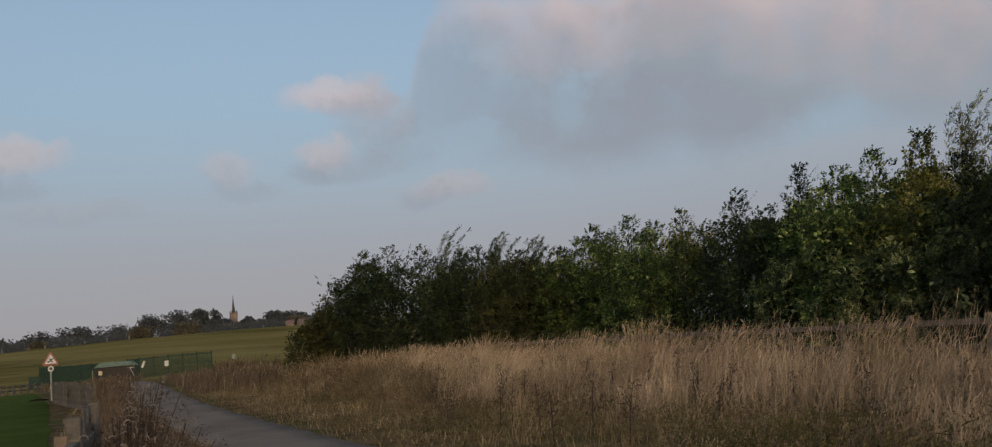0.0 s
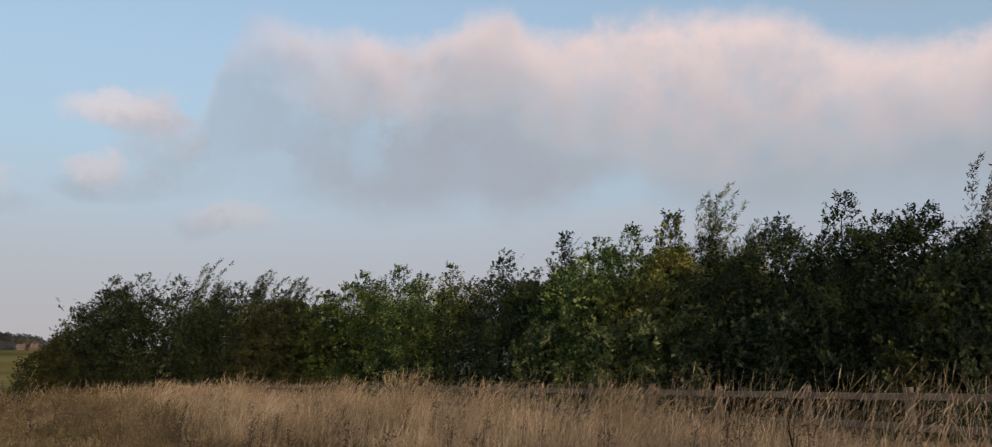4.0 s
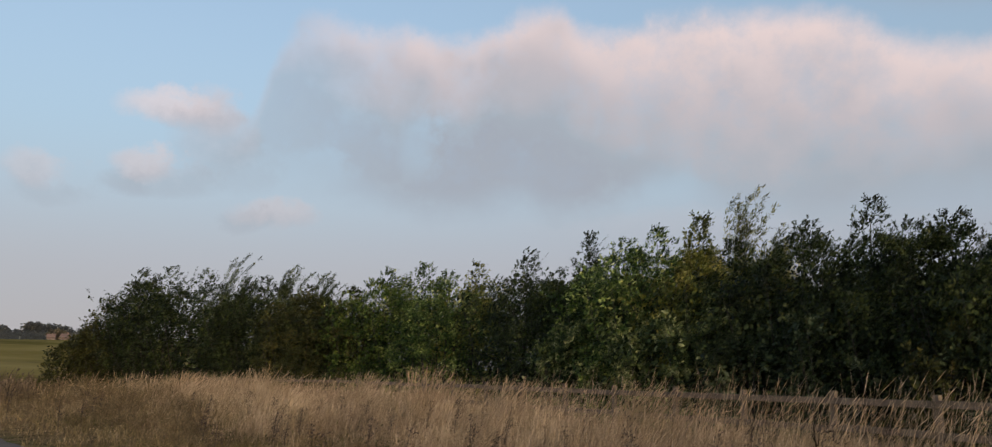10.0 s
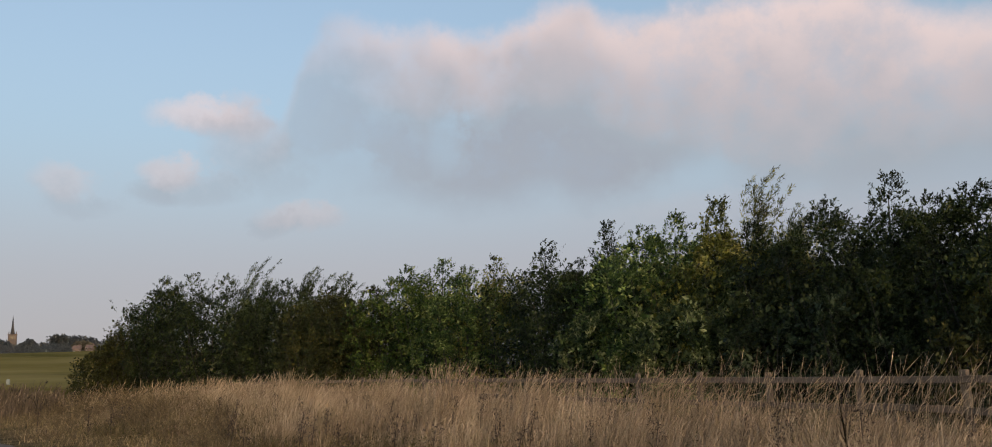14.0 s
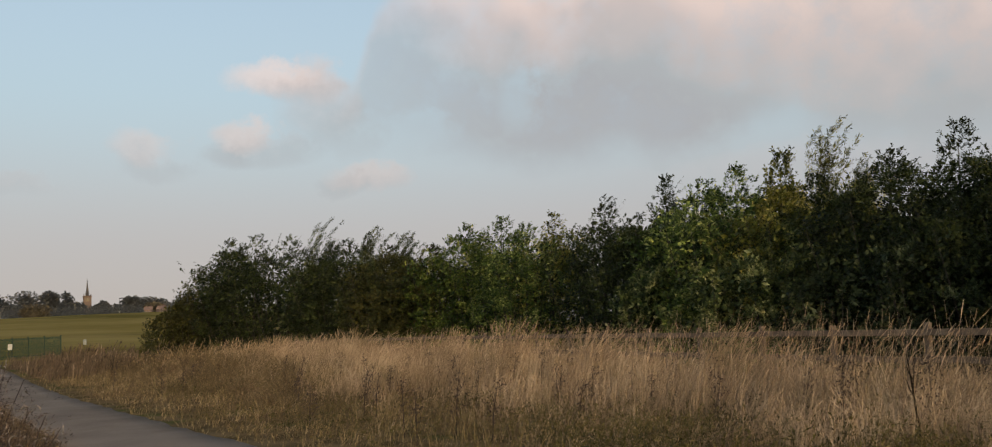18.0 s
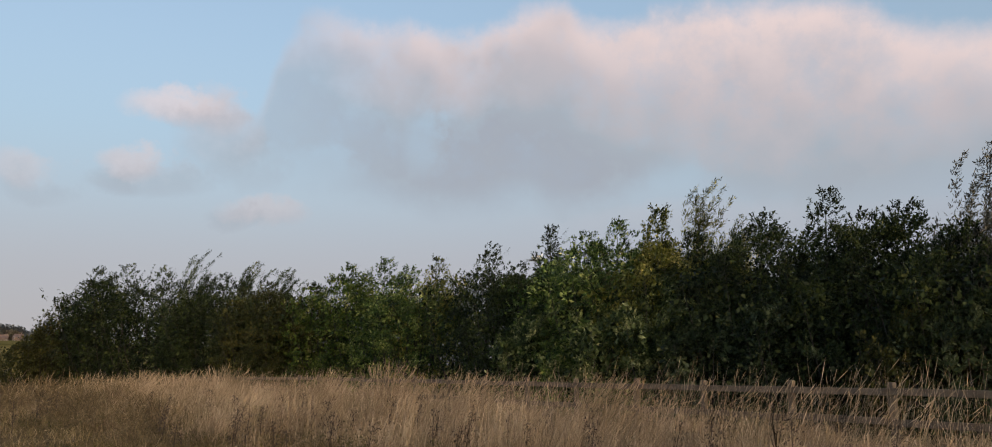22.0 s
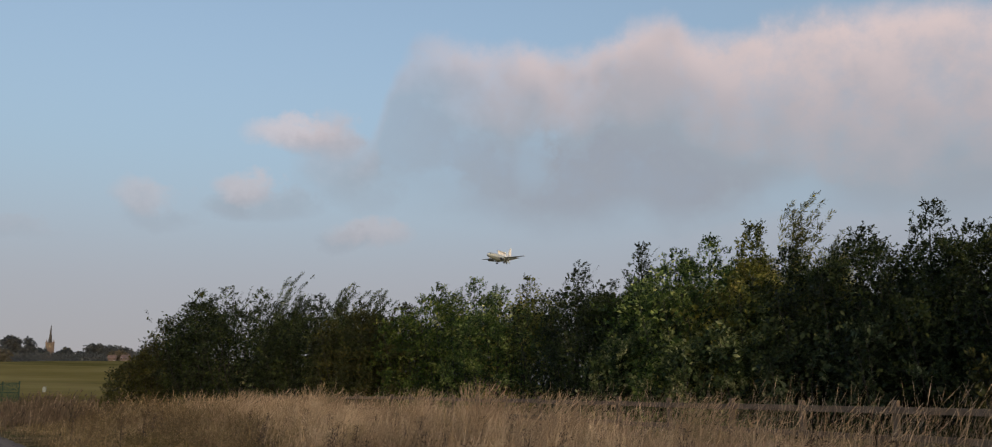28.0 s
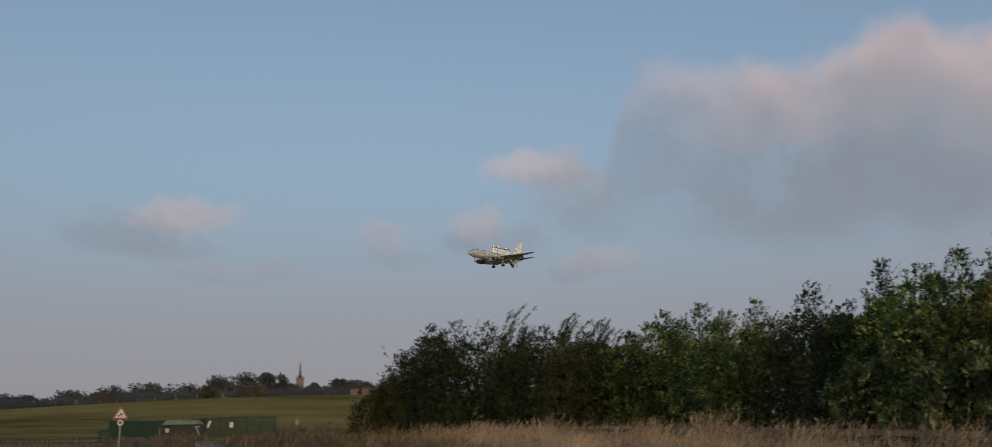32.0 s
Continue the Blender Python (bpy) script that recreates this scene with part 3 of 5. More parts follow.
def build_grass():
    rng = np.random.default_rng(11)
    x, y, r = scatter(500000, rng, 6.0, 62.0, power=1.25)
    e, f = beside(x, y, EDGE), beside(x, y, RAIL_LINE)
    az = np.degrees(np.arctan2(x, y))
    east = smoothstep(4.0, 14.0, az)
    drift, tuft = patches(x, y, 5.0, 5), patches(x, y, 1.4, 15)
    thin = 1.0 - east * (1.0 - 0.8 * smoothstep(19.0, 25.0, az)) * (0.30 * smoothstep(-2.4, -1.2, f) + 0.25 * smoothstep(-1.2, -0.3, f))
    ok = (rng.random(len(x)) < thin) & (e > 0.5) & (f < 1.2) & (rng.random(len(x)) < 0.35 + 0.65 * np.clip(drift * 1.5, 0, 1)) & (rng.random(len(x)) < smoothstep(0.4, 4.5, e) * 0.75 + 0.25)
    x, y, r, e, f, az, east, drift, tuft = (v[ok] for v in (x, y, r, e, f, az, east, drift, tuft))
    h = (0.13 + 0.76 * smoothstep(0.8, 7.0, e)) * rng.uniform(0.55, 1.15, len(x)) * (0.60 + 0.35 * drift + 0.38 * tuft)
    h = h * (1.0 - 0.25 * east * smoothstep(-2.4, -1.0, f)) * (1.0 + 0.26 * smoothstep(-4.0, -11.0, az))
    w = 0.0034 + 0.00028 * r
    across = e / np.maximum(e - f, 0.5)
    bank = across + rng.normal(0, 0.10, len(x)) + 0.5 * (drift - 0.5) + 0.45 * (tuft - 0.5) < 0.54 + 0.11 * east + 0.34 * smoothstep(-8.0, -16.0, az) + 0.6 * smoothstep(-14.0, -20.0, az)
    h = h * np.where(bank, 0.80 - 0.20 * east + 0.30 * smoothstep(-10.0, -17.0, az), 1.0)
    for name, sel, mat, label in (("meadow_grass", ~bank, m_stalk, "tall dry straw-coloured meadow grass leaning in the wind"),
                                  ("bank_grass", bank, m_bank, "darker brown and green tangled grass on the path bank")):
        v, q = stalks(x[sel], y[sel], h[sel], w[sel] * (1.0 if mat is m_stalk else 1.25), 0.16, rng, head=0.5, tangle=0.25 if mat is m_stalk else 0.72)
        tagged(new(name, mesh_from(name, v, q, mat)), label, "grass", kind="stuff")
    # tussocks with full plumes
    for az, el, r in ((-9.0, 0.25, 27.0), (0.4, 0.3, 19.5), (-3.2, -0.1, 23.0), (12.8, -0.3, 15.5), (5.0, -0.2, 18.0), (-13.5, 0.0, 31.0)):
        c = bearing(az, r)
        top = 1.55 + r * math.tan(radians(el))
        k = 260
        tx, ty = c.x + rng.normal(0, 0.16, k), c.y + rng.normal(0, 0.16, k)
        v, q = stalks(tx, ty, top * rng.uniform(0.6, 1.04, k), np.full(k, 0.0032 + 0.0002 * r), 0.26, rng, head=0.9)
        tagged(new("grass_tussock", mesh_from("grass_tussock", v, q, m_stalk)), "tall pale plumed grass tussock leaning in wind", "grass tussock", "grass tussocks", "stuff")
    # the tall seeding stems that overtop the rest
    x, y, r = scatter(60000, rng, 8.0, 58.0, power=1.1)
    e, f = beside(x, y, EDGE), beside(x, y, RAIL_LINE)
    ok = (e > 2.5) & (f < 1.0) & (rng.random(len(x)) < (0.15 + patches(x, y, 3.0, 8) ** 1.3) * smoothstep(2.5, 7.0, e) * (1.0 - 0.3 * smoothstep(4.0, 14.0, np.degrees(np.arctan2(x, y))) - 0.7 * smoothstep(-12.0, -18.0, np.degrees(np.arctan2(x, y))))) & ((f > -5.5) | (rng.random(len(x)) < 0.35))
    x, y, r, f = x[ok], y[ok], r[ok], f[ok]
    h = (1.02 + 0.22 * smoothstep(-5.0, -1.0, f)) * rng.normal(1.0, 0.13, len(x)).clip(0.7, 1.32)
    v, q = stalks(x, y, h, 0.0028 + 0.00016 * r, 0.22, rng, head=0.95, tangle=0.16)
    ob = new("seeding_grass", mesh_from("seeding_grass", v, q, m_stalk))
    tagged(ob, "tall pale seeding grass stems beside the rail fence", "grass", kind="stuff")
    # a few taller stems against the dark of the copse
    x, y, r = scatter(9000, rng, 10.0, 22.0, 6.0, 38.0, power=1.0)
    f = beside(x, y, RAIL_LINE)
    ok = (f < -0.3) & (f > -2.6) & (rng.random(len(x)) < 0.02 + 0.16 * patches(x, y, 1.6, 31) ** 2)
    x, y, r = x[ok], y[ok], r[ok]
    v, q = stalks(x, y, rng.uniform(1.15, 1.72, len(x)), 0.0026 + 0.00014 * r, 0.20, rng, head=1.0, tangle=0.15)
    ob = new("tall_grass", mesh_from("tall_grass", v, q, m_stalk))
    tagged(ob, "sparse very tall pale grass stems before the rail fence", "grass", kind="stuff")
    # low mixed growth along the path and through the bank
    x, y, r = scatter(46000, rng, 5.0, 60.0, power=1.2)
    e, f = beside(x, y, EDGE), beside(x, y, RAIL_LINE)
    ok = ((e > -0.02) & (f < 5.0)) | ((e < -1.9) & (e > -4.4))
    x, y, r, e = x[ok], y[ok], r[ok], e[ok]
    h = rng.uniform(0.06, 0.2, len(x)) + 0.25 * smoothstep(0.3, 2.0, e) * rng.random(len(x))
    v, q = stalks(x, y, h, 0.006 + 0.00026 * r, 0.12, rng, tangle=0.4)
    ob = new("low_grass", mesh_from("low_grass", v, q, m_low))
    tagged(ob, "short brownish green grass along the path edge", "grass", kind="stuff")
    # leafy herbs that darken the bank in patches
    centres = [(a, d) for a, d in zip(np.concatenate([rng.uniform(-27, 36, 460), rng.uniform(2, 37, 260)]), np.concatenate([rng.uniform(6.5, 30, 460), 7.0 + 6.5 * rng.random(260)]))]
    hv, hq, off = [], [], 0
    for a, d in centres:
        c = bearing(a, d)
        if not 0.9 < beside(np.array([c.x]), np.array([c.y]), EDGE)[0] < rng.uniform(2.5, 6.5 if a < 8 else 8.5) or rng.random() < (0.5 if a < 8 else 0.3):
            continue
        k = 60
        wide = rng.uniform(0.18, 0.5)
        bx, by = c.x + rng.normal(0, wide, k), c.y + rng.normal(0, wide, k)
        base = np.stack([bx, by, land(bx, by) + np.abs(rng.normal(0.08, 0.13, k))], -1)
        v, q = leaf_cloud(rng, k, base, unit(rng.normal(0, 0.6, (k, 3)) + (0, 0, 0.8)), rng.uniform(0.08, 0.28, k), 5, 0.058, 0.26)
        hv.append(v)
        hq.append(q + off)
        off += len(v)
    ob = new("bank_herb", mesh_from("bank_herb", np.concatenate(hv), np.concatenate(hq), m_herb))
    tagged(ob, "low dull green and brown leafy herbs in the grass bank", "herbs", kind="stuff")
    # tall dry growth between the path and the board fence
    x, y, r = scatter(26000, rng, 15.0, 66.0, -31.2, -24.0, power=1.0)
    e = beside(x, y, EDGE)
    ok = (e < -2.05) & (e > -6.5) & (rng.random(len(x)) < 0.35 + 0.65 * patches(x, y, 2.5, 52))
    x, y, r, e = x[ok], y[ok], r[ok], e[ok]
    h = (0.25 + 0.75 * smoothstep(-2.1, -3.2, e)) * rng.uniform(0.45, 1.1, len(x)) * (0.7 + 0.4 * patches(x, y, 2.0, 53))
    v, q = stalks(x, y, h, 0.005 + 0.00034 * r, 0.14, rng, head=0.6, tangle=0.4)
    ob = new("verge_grass", mesh_from("verge_grass", v, q, m_rough))
    tagged(ob, "tall dry brown grass between path and board fence", "grass", kind="stuff")
    # rough brown growth towards the green enclosure
    x, y, r = scatter(42000, rng, 42.0, 122.0, -36.0, -14.0, power=1.0)
    e, f = beside(x, y, EDGE), beside(x, y, RAIL_LINE)
    bear = np.degrees(np.arctan2(x, y))
    ok = ((e > 0.5) & (f < 6.0) | (e < -2.0) & (e > -9.0)) & ((bear > -31.3) | (r > 92)) & (rng.random(len(x)) < 0.3 + 0.7 * patches(x, y, 14.0, 2))
    x, y, r = x[ok], y[ok], r[ok]
    h = rng.uniform(0.3, 0.95, len(x)) * (0.5 + 0.6 * patches(x, y, 9.0, 4)) * (1.0 + 0.6 * smoothstep(-27.5, -24.0, bear[ok]) * smoothstep(112.0, 80.0, r))
    v, q = stalks(x, y, h, 0.02 + 0.00045 * r, 0.15, rng, head=0.5)
    ob = new("rough_grass", mesh_from("rough_grass", v, q, m_rough))
    tagged(ob, "rough brown grass in front of a green steel fence", "grass", kind="stuff")


# ---- trees ----
def leaf_cloud(rng, sprays, base, way, length, leaves, size, ratio, droop=0.15):
    """Leaves set along sprays: base and way n x 3, length n. Gives quads, one a leaf."""
    n = len(base)
    t = rng.uniform(0.05, 1.0, (n, leaves))
    stem = base[:, None] + way[:, None] * (length[:, None] * t)[..., None]
    stem[..., 0] += 0.22 * length[:, None] * t ** 2
    stem[..., 2] -= droop * length[:, None] * t ** 2
    out = unit(rng.normal(0, 0.8, (n, leaves, 3)) + way[:, None] * 1.1 + np.array((0.25, 0, 0.1)))
    s = size * rng.uniform(0.6, 1.25, (n, leaves)) * (1.1 - 0.35 * t)
    face = unit(way[:, None] * 0.85 + rng.normal(0, 0.55, (n, leaves, 3)) + np.array((0, 0, 0.35)))
    nrm = unit(np.cross(out, face))
    c = stem + out * (s * 0.7)[..., None]
    a, b = out * (s * 0.5)[..., None], nrm * (s * 0.5 * ratio)[..., None]
    up = np.cross(unit(a), unit(b)) * (s * 0.1)[..., None]
    v = np.stack([c - a, c + b + up, c + a, c - b + up], 2).reshape(-1, 3)
    q = np.arange(len(v)).reshape(-1, 4)
    return v, q


def ribbons(base, way, length, wide):
    """Thin three-sided twigs."""
    n = len(base)
    tip = base + way * length[:, None] + np.stack([0.22 * length, 0 * length, -0.15 * length], -1)
    s = unit(np.cross(way, np.array((0.3, 0.9, 0.1))))
    u = unit(np.cross(way, s))
    v = np.stack([base + s * wide, base - s * wide * 0.5 + u * wide, base - s * wide * 0.5 - u * wide, tip], 1).reshape(-1, 3)
    o = np.arange(n)[:, None] * 4
    return v, np.concatenate([o + [0, 1, 3], o + [1, 2, 3], o + [2, 0, 3]])


def tree(name, az, r, height, width, kind, label, sprays=900, leaves=16, size=0.085, ratio=0.62, spire=0.35, group="", open_crown=0.0, seed=0):
    """A young tree or tall bush: several stems that fan from the foot, each a leafy cone with shoots of its own."""
    rng = np.random.default_rng(seed + 100)
    p = bearing(az, r)
    thing = new(name)
    slim = ratio < 0.3
    p.x -= 0.03 * height + (0.22 if slim else 0.04)
    thing.location = (p.x, p.y, float(land(p.x, p.y)))
    tagged(thing, label, "tree", group)
    n = 8 if slim else 15
    ang = rng.uniform(0, 0.9, n) + np.arange(n) * 2.4
    out = width * 0.5 * np.sqrt(rng.uniform(0.12, 1.0, n)) * (0.8 if slim else 1.0)
    top = height * (0.89 - 0.15 * (out / (width * 0.5)) ** 1.5 * rng.uniform(0.5, 1.5, n)) * (0.91 if spire > 0.55 else 1.0)
    out[0], top[0] = 0.02 * width, height
    if slim:
        top[1:] *= rng.uniform(0.74, 0.92, n - 1)
    tips = np.stack([out * np.cos(ang) + 0.03 * height, out * np.sin(ang), top], -1)
    feet = np.stack([out * np.cos(ang) * 0.45, out * np.sin(ang) * 0.45, np.full(n, 0.05)], -1)
    # trunk and limbs
    part("trunk", tube([(0, 0, -0.1), tuple(tips[0] * (0.3, 0.3, 0.3)), tuple(tips[0] * (0.7, 0.7, 0.62)), tuple(tips[0] * (1, 1, 0.78 if slim else 0.93))],
                       [0.045 + 0.009 * height, 0.035 + 0.006 * height, 0.03, 0.006], 7), m_bark, thing, smooth=True)
    for k in range(1, n):
        f, t = feet[k], tips[k]
        part("limb", tube([tuple(f * (0.6, 0.6, 0) + (0, 0, 0.0)), tuple(f + (t - f) * 0.4), tuple(f + (t - f) * 0.92)], [0.026, 0.014, 0.003], 5), m_bark, thing, smooth=True)
    # sprays along the stems, shorter towards each tip
    wt = np.linalg.norm(tips - feet, axis=1)
    pick = rng.choice(n, sprays, p=wt / wt.sum())
    s = rng.uniform(0.02, 1.0, sprays) ** 0.72 * np.where(pick == 0, 0.62 if slim else 1.0, 1.0)
    around = rng.uniform(0, 6.28, sprays)
    d = np.stack([np.cos(around), np.sin(around), np.zeros(sprays)], -1)
    reach = (0.26 + 0.74 * (1 - s) ** 0.6) * width * (0.15 if slim else 0.21)
    base = feet[pick] + (tips - feet)[pick] * s[:, None] + d * (reach * rng.uniform(0.1, 1.0, sprays))[:, None]
    length = (0.16 + 0.34 * (1 - s)) * rng.uniform(0.6, 1.3, sprays) * (0.65 + 0.11 * width)
    way = unit(d * (0.35 + 0.5 * (1 - s))[:, None] + rng.normal(0, 0.22, (sprays, 3)) + np.array((0.16, 0, 0.75)))
    if slim:
        way = unit(d * 0.25 + rng.normal(0, 0.14, (sprays, 3)) + (0.24, 0, 0.95))
        length = length * 1.5 + 0.15
    # most sprays gather in leafy heads at the ends of boughs, which fill out the crown's outline
    if slim:
        nb = 16
        bp, bs, ba = rng.choice(n, nb, p=wt / wt.sum()), rng.uniform(0.05, 1.0, nb) ** 0.7, rng.uniform(0, 6.28, nb)
        bd = np.stack([np.cos(ba), np.sin(ba), np.zeros(nb)], -1)
        root = feet[bp] + (tips - feet)[bp] * bs[:, None]
        ends = root + bd * ((0.16 + 0.84 * (1 - bs) ** 0.6) * width * 0.25 * rng.uniform(0.5, 1.2, nb))[:, None] + (0, 0, 0.14)
        ends[:, 2] = np.minimum(ends[:, 2], height * 0.76)
        swell = rng.uniform(0.10, 0.19, nb) * (0.6 + 0.14 * width)
    else:
        nb = max(46, sprays // 18)
        bs, ba = rng.uniform(0.06, 0.97, nb) ** 0.85, rng.uniform(0, 6.28, nb)
        body = height * (0.86 if spire > 0.45 else 0.93)
        wide = 0.5 * width * ((1 - bs) ** 0.62 * 1.02 + 0.05 if spire > 0.45 else (1 - bs ** 2.6) ** 0.55)
        wide = wide * (1 + 0.16 * np.sin(3 * ba + 9 * bs + seed) + 0.10 * np.sin(5 * ba - 14 * bs))
        swell = rng.uniform(0.085, 0.15, nb) * (0.45 + 0.30 * width) * (0.7 + 0.3 * wide / width)
        bd = np.stack([np.cos(ba), np.sin(ba), np.zeros(nb)], -1)
        ends = bd * (np.maximum(wide - swell * 0.7, 0.05) * rng.uniform(0.72, 1.0, nb))[:, None] + np.stack([0.03 * height * bs, 0 * bs, np.maximum(body * bs - swell * 0.6, 0.3)], -1)
        root = ends * (0.3, 0.3, 1.0) - np.stack([0 * bs, 0 * bs, 0.3 * wide], -1)
        root[:, 2] = np.maximum(root[:, 2], 0.1)
    on = np.where(rng.random(sprays) < (0.3 if slim else 0.78))[0]
    k = rng.integers(0, nb, len(on))
    if slim:
        base[on] = ends[k] + rng.normal(0, 1, (len(on), 3)) * swell[k][:, None] * (1, 1, 0.7)
    else:
        ray = unit(rng.normal(0, 1, (len(on), 3)) + bd[k] * 0.6 + (0, 0, 0.45))
        base[on] = ends[k] + ray * (swell[k] * rng.uniform(0.35, 1.0, len(on)))[:, None] * (1, 1, 0.85)
        way[on] = unit(ray * 0.8 + rng.normal(0, 0.3, (len(on), 3)) + np.array((0.14, 0, 0.45)))
        length[on] = rng.uniform(0.12, 0.34, len(on)) * (0.65 + 0.11 * width)
    near_tip = s > 0.72
    length[near_tip] *= 1.1
    base[:, 2] = np.maximum(base[:, 2], 0.12)
    v1, q1 = leaf_cloud(rng, sprays, base, way, length, leaves, size, ratio)
    # the bare-ended shoots at each tip
    k = 4 * n                          # four a stem
    la = np.repeat(feet + (tips - feet) * 0.86, 4, 0) + rng.normal(0, 0.06 * width, (k, 3)) * (1, 1, 0.5)
    if not slim:
        la[:, :2] *= np.minimum(1.0, 0.34 * width / np.maximum(np.hypot(la[:, 0], la[:, 1]), 0.01))[:, None]
    lw = unit(rng.normal(0, 0.15, (k, 3)) + (0.16, 0, 1.0))
    ll = rng.uniform(0.035, 0.105 if r > 26 else 0.09, k) * height
    la[0], ll[0] = tips[0] - (0.02, 0, (0.3 if slim else 0.16) * height), 0.17 * height
    v2, q2 = leaf_cloud(rng, k, la, lw, ll, int(leaves * 2.2), size * 0.85, ratio * 0.85, 0.0)
    verts, quads = np.concatenate([v1, v2]), np.concatenate([q1, q2 + len(v1)])
    if not slim:                       # the leader, a leafy cone, narrow on the pointed trees
        c = 150 if spire > 0.45 else 110
        s3 = rng.uniform(0.60 if spire > 0.45 else 0.72, 0.99, c)
        a3 = rng.uniform(0, 6.28, c)
        d3 = np.stack([np.cos(a3), np.sin(a3), np.zeros(c)], -1)
        pb = feet[0] + (tips[0] - feet[0]) * s3[:, None] + d3 * ((1.03 - s3) * (0.50 if spire > 0.45 else 0.85) * height * rng.uniform(0.1, 1.0, c))[:, None]
        v4, q4 = leaf_cloud(rng, c, pb, unit(d3 * 0.5 + (0.1, 0, 0.8)), rng.uniform(0.12, 0.26, c), leaves, size, ratio)
        quads, verts = np.concatenate([quads, q4 + len(verts)]), np.concatenate([verts, v4])
    if slim:                           # the feathery plume on the tallest stem, combed over by the wind
        shoots, along = (17, 24) if open_crown < 0.5 else (120, 18)
        airy = 1.0 if open_crown < 0.5 else 2.6
        start = tips[0] * rng.uniform(0.36 / airy, 0.74, shoots)[:, None] + rng.normal(0, (0.065 if open_crown < 0.5 else 0.12) * width, (shoots, 3)) * (1, 1, 0.3)
        rise = (height - start[:, 2]) * rng.uniform(0.40 / airy, 1.0, shoots)
        rise[0] = height - start[0, 2]
        fan = rng.normal(-0.02, 0.12 if open_crown < 0.5 else 0.2, shoots)
        f = (np.arange(along) + rng.random((shoots, along))) / along
        px = start[:, :1] + rise[:, None] * (fan[:, None] * f + 0.05 * f + 0.26 * f ** 3)
        py = start[:, 1:2] + rise[:, None] * 0.12 * f * rng.normal(0, 1, (shoots, 1))
        pz = start[:, 2:] + rise[:, None] * (f - 0.08 * f ** 4)
        pb = np.stack([px, py, pz], -1).reshape(-1, 3)
        pw = unit(np.stack([fan[:, None] + 1.2 * f ** 2 + 0.08, 0 * f, 1.0 + 0 * f], -1).reshape(-1, 3) + rng.normal(0, 0.22, (shoots * along, 3)))
        pl = rng.uniform(0.10, 0.30, shoots * along) * (1.15 - 0.7 * f.reshape(-1)) * (0.5 + 0.12 * height)
        v4, q4 = leaf_cloud(rng, len(pb), pb, pw, pl, 11 if open_crown < 0.5 else 7, size * (0.74 if open_crown < 0.5 else 0.6), ratio * (1.1 if open_crown < 0.5 else 1.6), 0.05)
        quads, verts = np.concatenate([quads, q4 + len(verts)]), np.concatenate([verts, v4])
    # inner leaf mass, which keeps the heart of the crown dark
    if open_crown < 0.5:
        c = int(sprays * 1.15)
        pick = rng.choice(n, c)
        s2 = rng.uniform(0.0, 0.95, c) ** 0.85 * np.where(pick == 0, 0.6 if slim else 0.9, 0.85 if slim else 1.0)
        ib = feet[pick] + (tips - feet)[pick] * s2[:, None] + rng.normal(0, 0.085 * width, (c, 3)) * ((1 - s2) ** 0.6 + 0.22)[:, None]
        ib[:, 2] = np.maximum(ib[:, 2], 0.15)
        v3, q3 = leaf_cloud(rng, c, ib, unit(rng.normal(0, 1, (c, 3))), np.full(c, 0.3), 3, size * (1.5 if r < 18 else 1.8), 0.55 if not slim else 0.3)
        quads, verts = np.concatenate([quads, q3 + len(verts)]), np.concatenate([verts, v3])
    tagged(hold(new("crown", mesh_from("crown", verts, quads, LEAF[kind])), thing), kind="stuff")
    arm = ends - root
    tv, tq = ribbons(np.concatenate([base[::3], la, root]), np.concatenate([way[::3], lw, unit(arm)]), np.concatenate([length[::3], ll, np.linalg.norm(arm, axis=1)]), 0.003 + 0.00008 * r)
    tagged(hold(new("twig", mesh_from("twig", tv, tq, m_bark)), thing), kind="stuff")
    return thing


def row_range(az, setback):
    """Distance at a bearing to the line behind the rail fence, which turns away to the west."""
    straight = (11.16 + setback) / max(math.sin(radians(az + 24)), 0.05)
    q, nrm = RAIL_LINE[1], np.array((math.cos(radians(50)), math.sin(radians(50))))
    bend = (q @ nrm + setback) / max(math.sin(radians(az)) * nrm[0] + math.cos(radians(az)) * nrm[1], 0.05)
    return min(straight, bend)


